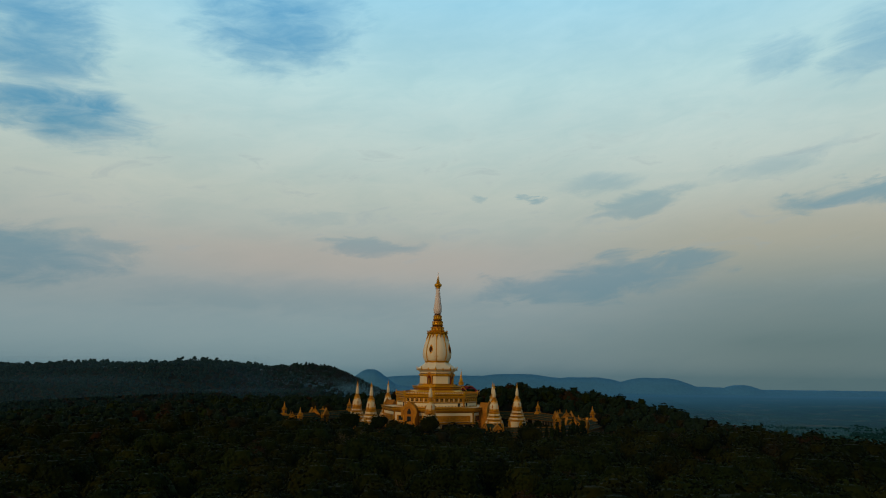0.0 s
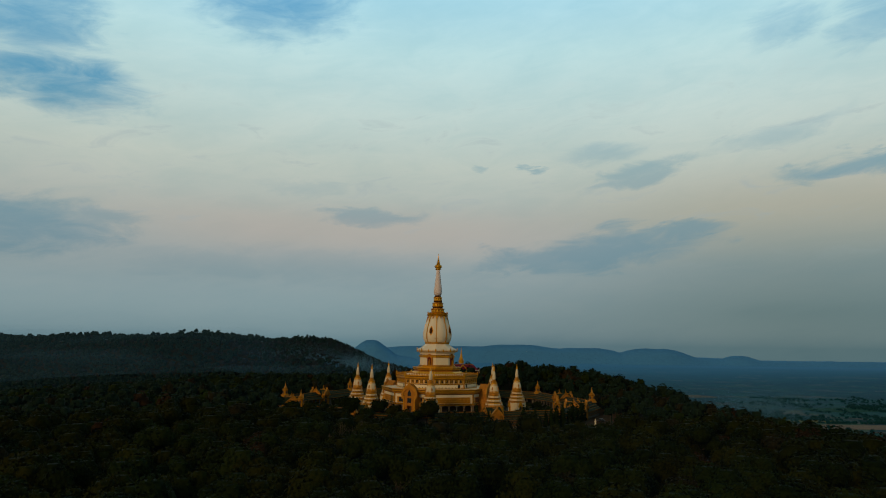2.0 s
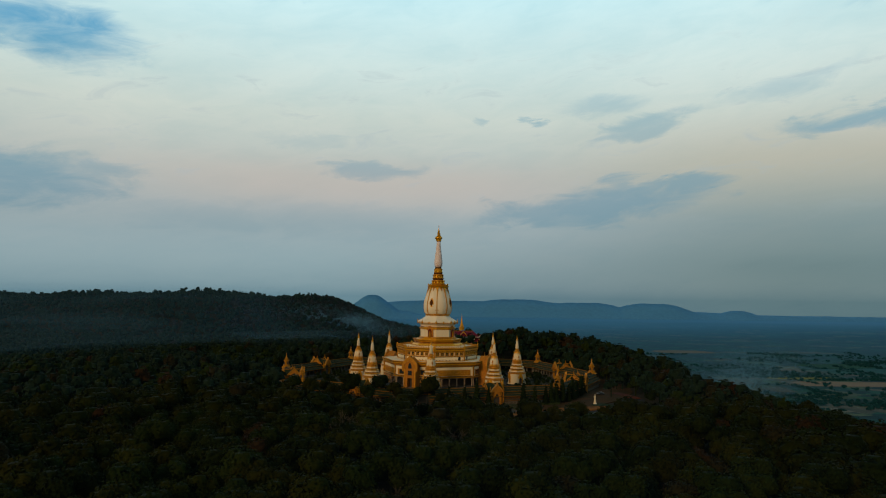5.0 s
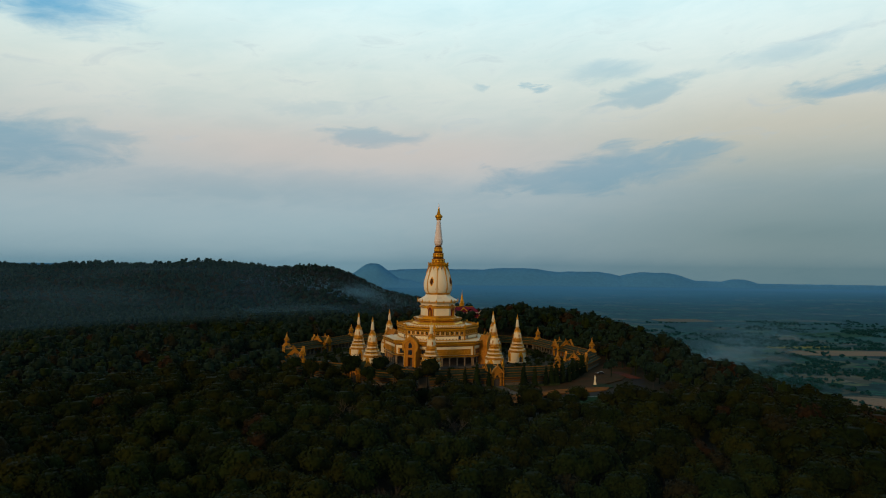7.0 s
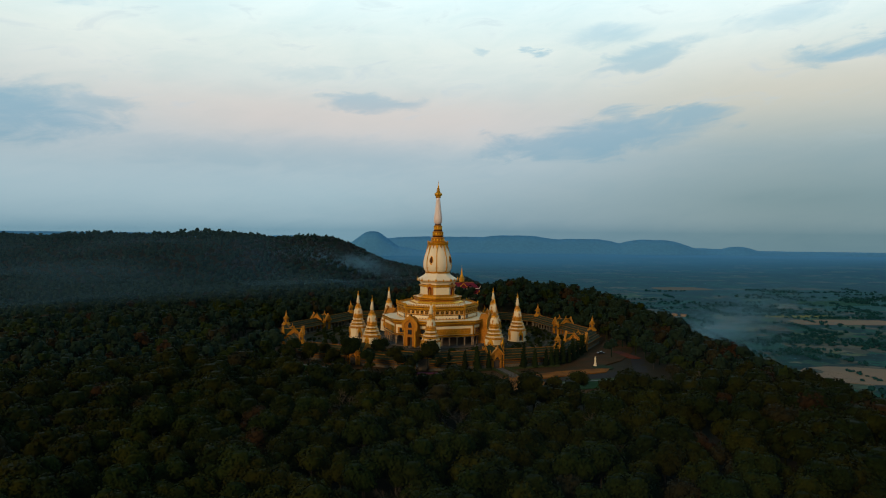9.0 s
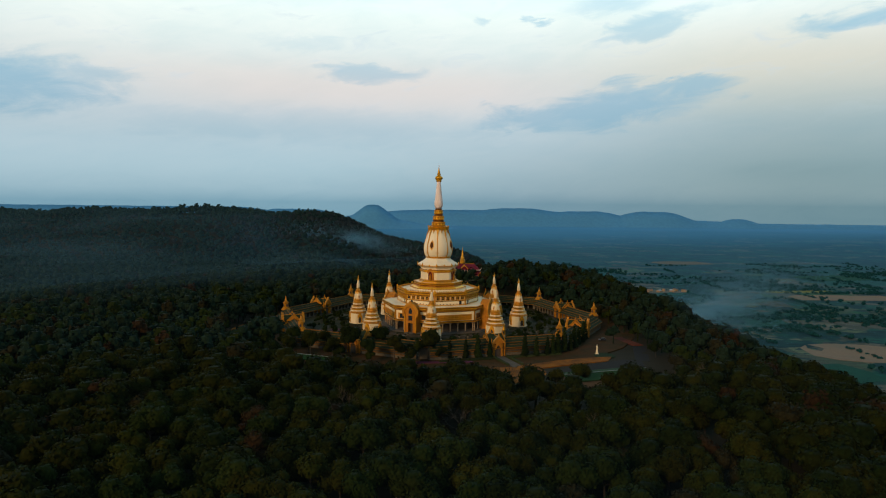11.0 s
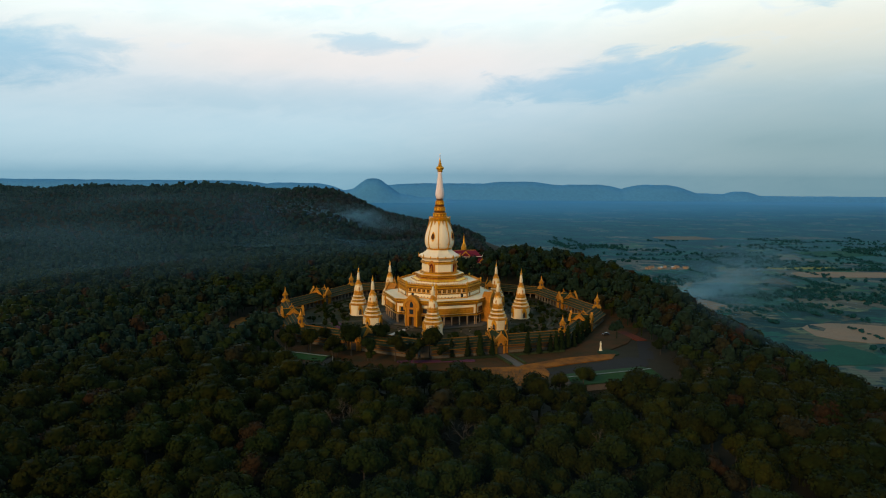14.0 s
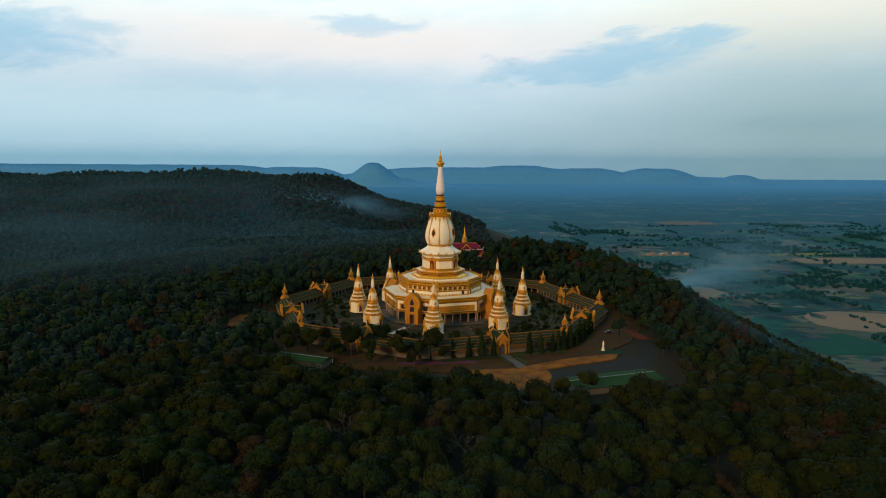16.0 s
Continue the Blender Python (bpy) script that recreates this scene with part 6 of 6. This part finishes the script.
def white_planter(m):
    p = thing("planter", "small white urn planter beside a court walk", "planter", m, "white planters of the court")
    part("urn", lathe([(0.35, 0), (0.3, 0.2), (0.18, 0.35), (0.5, 0.8), (0.62, 1.0), (0.5, 1.02)], 10), PALE_STONE, p)
    v, f = leaf_sprays(np.random.default_rng(2), [(0, 0, 1.25, 0.5)], 40, 0.2)
    part("plant", arrays("plant", v, f, LEAF_DARK), LEAF_DARK, p)
    return p


planter = white_planter(pose(ax_ * 44 + 2.4, ay_ * 44, 0.05))
for k in range(8):
    for r in (47, 65):
        for s in (-1, 1):
            b = radians(PHI + 45 * k + 22.5) + s * 2.6 / r
            copy_thing(planter, pose(r * math.cos(b), r * math.sin(b), 0.05))
GRNG = np.random.default_rng(5)
for k in range(8):
    a = PHI + 45 * k + 22.5
    ux, uy = math.cos(radians(a)), math.sin(radians(a))
    strip("path", (ux * 41, uy * 41), (ux * 84, uy * 84), 3.6, 0.12, WALK, "paved walk across the court", "path")
    for r in (60, 66, 72, 78):
        hedge_run(r, a + 3.5, a + 17 + GRNG.uniform(-3, 3), 1.0, 1.0, "low clipped dark hedge in the court")
        hedge_run(r, a - 17 + GRNG.uniform(-3, 3), a - 3.5, 1.0, 1.0, "low clipped dark hedge in the court")
    path_arc(69, a + 3, a + 42, 1.4, WALK, "walk", "narrow walk between beds", 0.10)
path_arc(42.5, 0, 180, 6.0, WALK, "walk", "paved walk round the chedi", 0.13)
path_arc(42.5, 180, 360, 6.0, WALK, "walk", "paved walk round the chedi", 0.13)
path_arc(66, 200, 222, 5.0, FLOWERS, "flower_bed", "bed of purple flowers in the court", 0.4)


def shrub(rng, tall, wide):
    t = thing("shrub", "dark rounded shrub in the court", "shrub", None, "shrubs of the court")
    blobs = [(rng.uniform(-0.4, 0.4) * wide, rng.uniform(-0.4, 0.4) * wide, tall * rng.uniform(0.4, 0.75), wide * rng.uniform(0.35, 0.5)) for _ in range(5)]
    v, f = joined([leaf_sprays(rng, blobs, 160, 0.3), blob_cores(blobs, 0.85)])
    part("foliage", arrays("foliage", v, f, LEAF_DARK), LEAF_DARK, t)
    bm = bmesh.new()
    limb(bm, (0, 0, -0.2), (0, 0, tall * 0.5), 0.12, 0.06)
    part("stem", bm, BARK, t)
    return t


SHRUBS = [shrub(GRNG, 3.2, 2.0), shrub(GRNG, 4.6, 2.4), shrub(GRNG, 2.2, 1.6)]
made = 0
while made < 240:
    a, r = GRNG.uniform(0, 360), GRNG.uniform(57, 82)
    off = (a - PHI) % 45 - 22.5
    if abs(off) * r * 0.01745 < 3.2:
        continue
    s = GRNG.uniform(0.6, 1.15)
    c = copy_thing(SHRUBS[made % 3], pose(r * math.cos(radians(a)), r * math.sin(radians(a)), 0.05, 0, 0, GRNG.uniform(0, 360)))
    c.scale = (s, s, s)
    made += 1
for px, py in ((-52, -52), (-60, -40), (-36, -62), (20, -66), (28, -60), (46, -50), (60, -30), (-68, -20), (8, -70), (-20, -68), (66, 8), (-64, 12)):
    c = copy_thing(SHRUBS[1], pose(px, py, 0.05, 0, 0, 37 * px))
    c.scale = (1.5, 1.5, 1.6)
for o in SHRUBS:
    for c in list(o.children_recursive):
        bpy.data.objects.remove(c)
    bpy.data.objects.remove(o)


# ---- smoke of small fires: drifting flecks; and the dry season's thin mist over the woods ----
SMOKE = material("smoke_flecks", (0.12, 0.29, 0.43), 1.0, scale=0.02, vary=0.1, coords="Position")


def smoke(name, puffs, count, size, label, mat=SMOKE):
    """Countless tiny flecks, gathered in soft puffs: centre, spread along x, y and z, share."""
    rng = np.random.default_rng(len(name) + count)
    share = np.array([p[6] for p in puffs], float)
    pick = rng.choice(len(puffs), count, p=share / share.sum())
    c = np.array([p[:3] for p in puffs])[pick]
    s = np.array([p[3:6] for p in puffs])[pick]
    p = c + rng.normal(size=(count, 3)) * s
    p[:, 2] = np.maximum(p[:, 2], height(p[:, 0], p[:, 1]) + 1)
    a = rng.normal(size=(count, 3))
    a /= np.linalg.norm(a, axis=1)[:, None]
    b = np.cross(a, rng.normal(size=(count, 3)))
    b /= np.linalg.norm(b, axis=1)[:, None]
    tri = np.stack([p + a * size * 0.6, p - a * size * 0.3 + b * size * 0.5, p - a * size * 0.3 - b * size * 0.5], 1)
    me = arrays(name, tri.reshape(-1, 3), np.arange(3 * count).reshape(-1, 3), mat)
    tagged(new(name, me), label, "smoke", kind="stuff")


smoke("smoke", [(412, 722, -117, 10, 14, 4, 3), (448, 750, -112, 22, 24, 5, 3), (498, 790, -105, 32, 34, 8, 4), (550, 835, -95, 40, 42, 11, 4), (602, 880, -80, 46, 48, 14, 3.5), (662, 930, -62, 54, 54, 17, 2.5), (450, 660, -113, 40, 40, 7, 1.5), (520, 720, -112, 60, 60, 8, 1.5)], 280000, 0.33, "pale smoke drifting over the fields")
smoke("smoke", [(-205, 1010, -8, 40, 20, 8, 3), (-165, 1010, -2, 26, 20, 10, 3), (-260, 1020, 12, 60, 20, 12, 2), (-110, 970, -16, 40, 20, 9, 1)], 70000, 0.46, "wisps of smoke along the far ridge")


def mist_material():
    """A thin veil, uneven, thicker in the wooded valley and at the foot of the slope."""
    m = bpy.data.materials.new("thin_mist")
    m.use_nodes = True
    t = m.node_tree
    b = t.nodes["Principled BSDF"]
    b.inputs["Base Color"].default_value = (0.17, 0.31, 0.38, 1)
    b.inputs["Roughness"].default_value = 1.0
    b.inputs["Specular IOR Level"].default_value = 0.0
    at = t.nodes.new("ShaderNodeNewGeometry").outputs["Position"]
    xyz = t.nodes.new("ShaderNodeSeparateXYZ")
    t.links.new(at, xyz.inputs[0])
    n = t.nodes.new("ShaderNodeTexNoise")
    n.inputs["Scale"].default_value, n.inputs["Detail"].default_value = 0.006, 5
    t.links.new(at, n.inputs["Vector"])
    uneven = smooth(t, n.outputs["Fac"], 0.3, 0.72)

    def bank(cx, cy, rx, ry, thick):
        u = calc(t, "POWER", calc(t, "ABSOLUTE", calc(t, "DIVIDE", calc(t, "SUBTRACT", xyz.outputs[0], cx), rx)), 2.0)
        v = calc(t, "POWER", calc(t, "ABSOLUTE", calc(t, "DIVIDE", calc(t, "SUBTRACT", xyz.outputs[1], cy), ry)), 2.0)
        return calc(t, "MULTIPLY", smooth(t, calc(t, "ADD", u, v), 1.0, 0.0), thick)

    off = calc(t, "SQRT", calc(t, "ADD", calc(t, "MULTIPLY", xyz.outputs[0], xyz.outputs[0]), calc(t, "MULTIPLY", xyz.outputs[1], xyz.outputs[1])))
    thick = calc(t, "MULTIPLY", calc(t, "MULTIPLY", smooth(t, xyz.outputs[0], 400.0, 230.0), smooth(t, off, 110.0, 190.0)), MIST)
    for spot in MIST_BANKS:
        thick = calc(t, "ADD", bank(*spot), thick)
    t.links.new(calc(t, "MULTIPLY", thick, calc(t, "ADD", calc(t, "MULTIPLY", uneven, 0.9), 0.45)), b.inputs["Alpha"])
    return m


# an added translucent sheet; its blue colour and alpha imitate haze in the air
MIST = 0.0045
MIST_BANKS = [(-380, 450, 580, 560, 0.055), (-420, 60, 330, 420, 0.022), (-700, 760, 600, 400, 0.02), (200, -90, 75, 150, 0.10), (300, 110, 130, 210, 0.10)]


def build_mist():
    xs, ys = np.arange(-1300, 901, 22.0), np.arange(-385, 1181, 22.0)
    X, Y = np.meshgrid(xs, ys)
    # it spans the valley from the brow of the hill to the ridge
    span = np.interp(Y, [-400, 150, 1230, 1300], [-200, -4, 58, -200]) - 400 * step(X, -330, 60) * step(Y, 120, 700) - 400 * step(X, 60, 200)
    v = np.stack([X, Y, np.maximum(height(X, Y), span) + 23 - 10 * step(X, 135, 185) + 3 * np.sin(X / 90) * np.sin(Y / 70)], -1).reshape(-1, 3)
    i = np.arange(X.size).reshape(X.shape)
    f = np.stack([i[:-1, :-1], i[:-1, 1:], i[1:, 1:], i[1:, :-1]], -1).reshape(-1, 4)
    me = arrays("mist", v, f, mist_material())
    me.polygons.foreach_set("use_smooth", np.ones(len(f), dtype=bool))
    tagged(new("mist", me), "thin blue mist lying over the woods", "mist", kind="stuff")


build_mist()
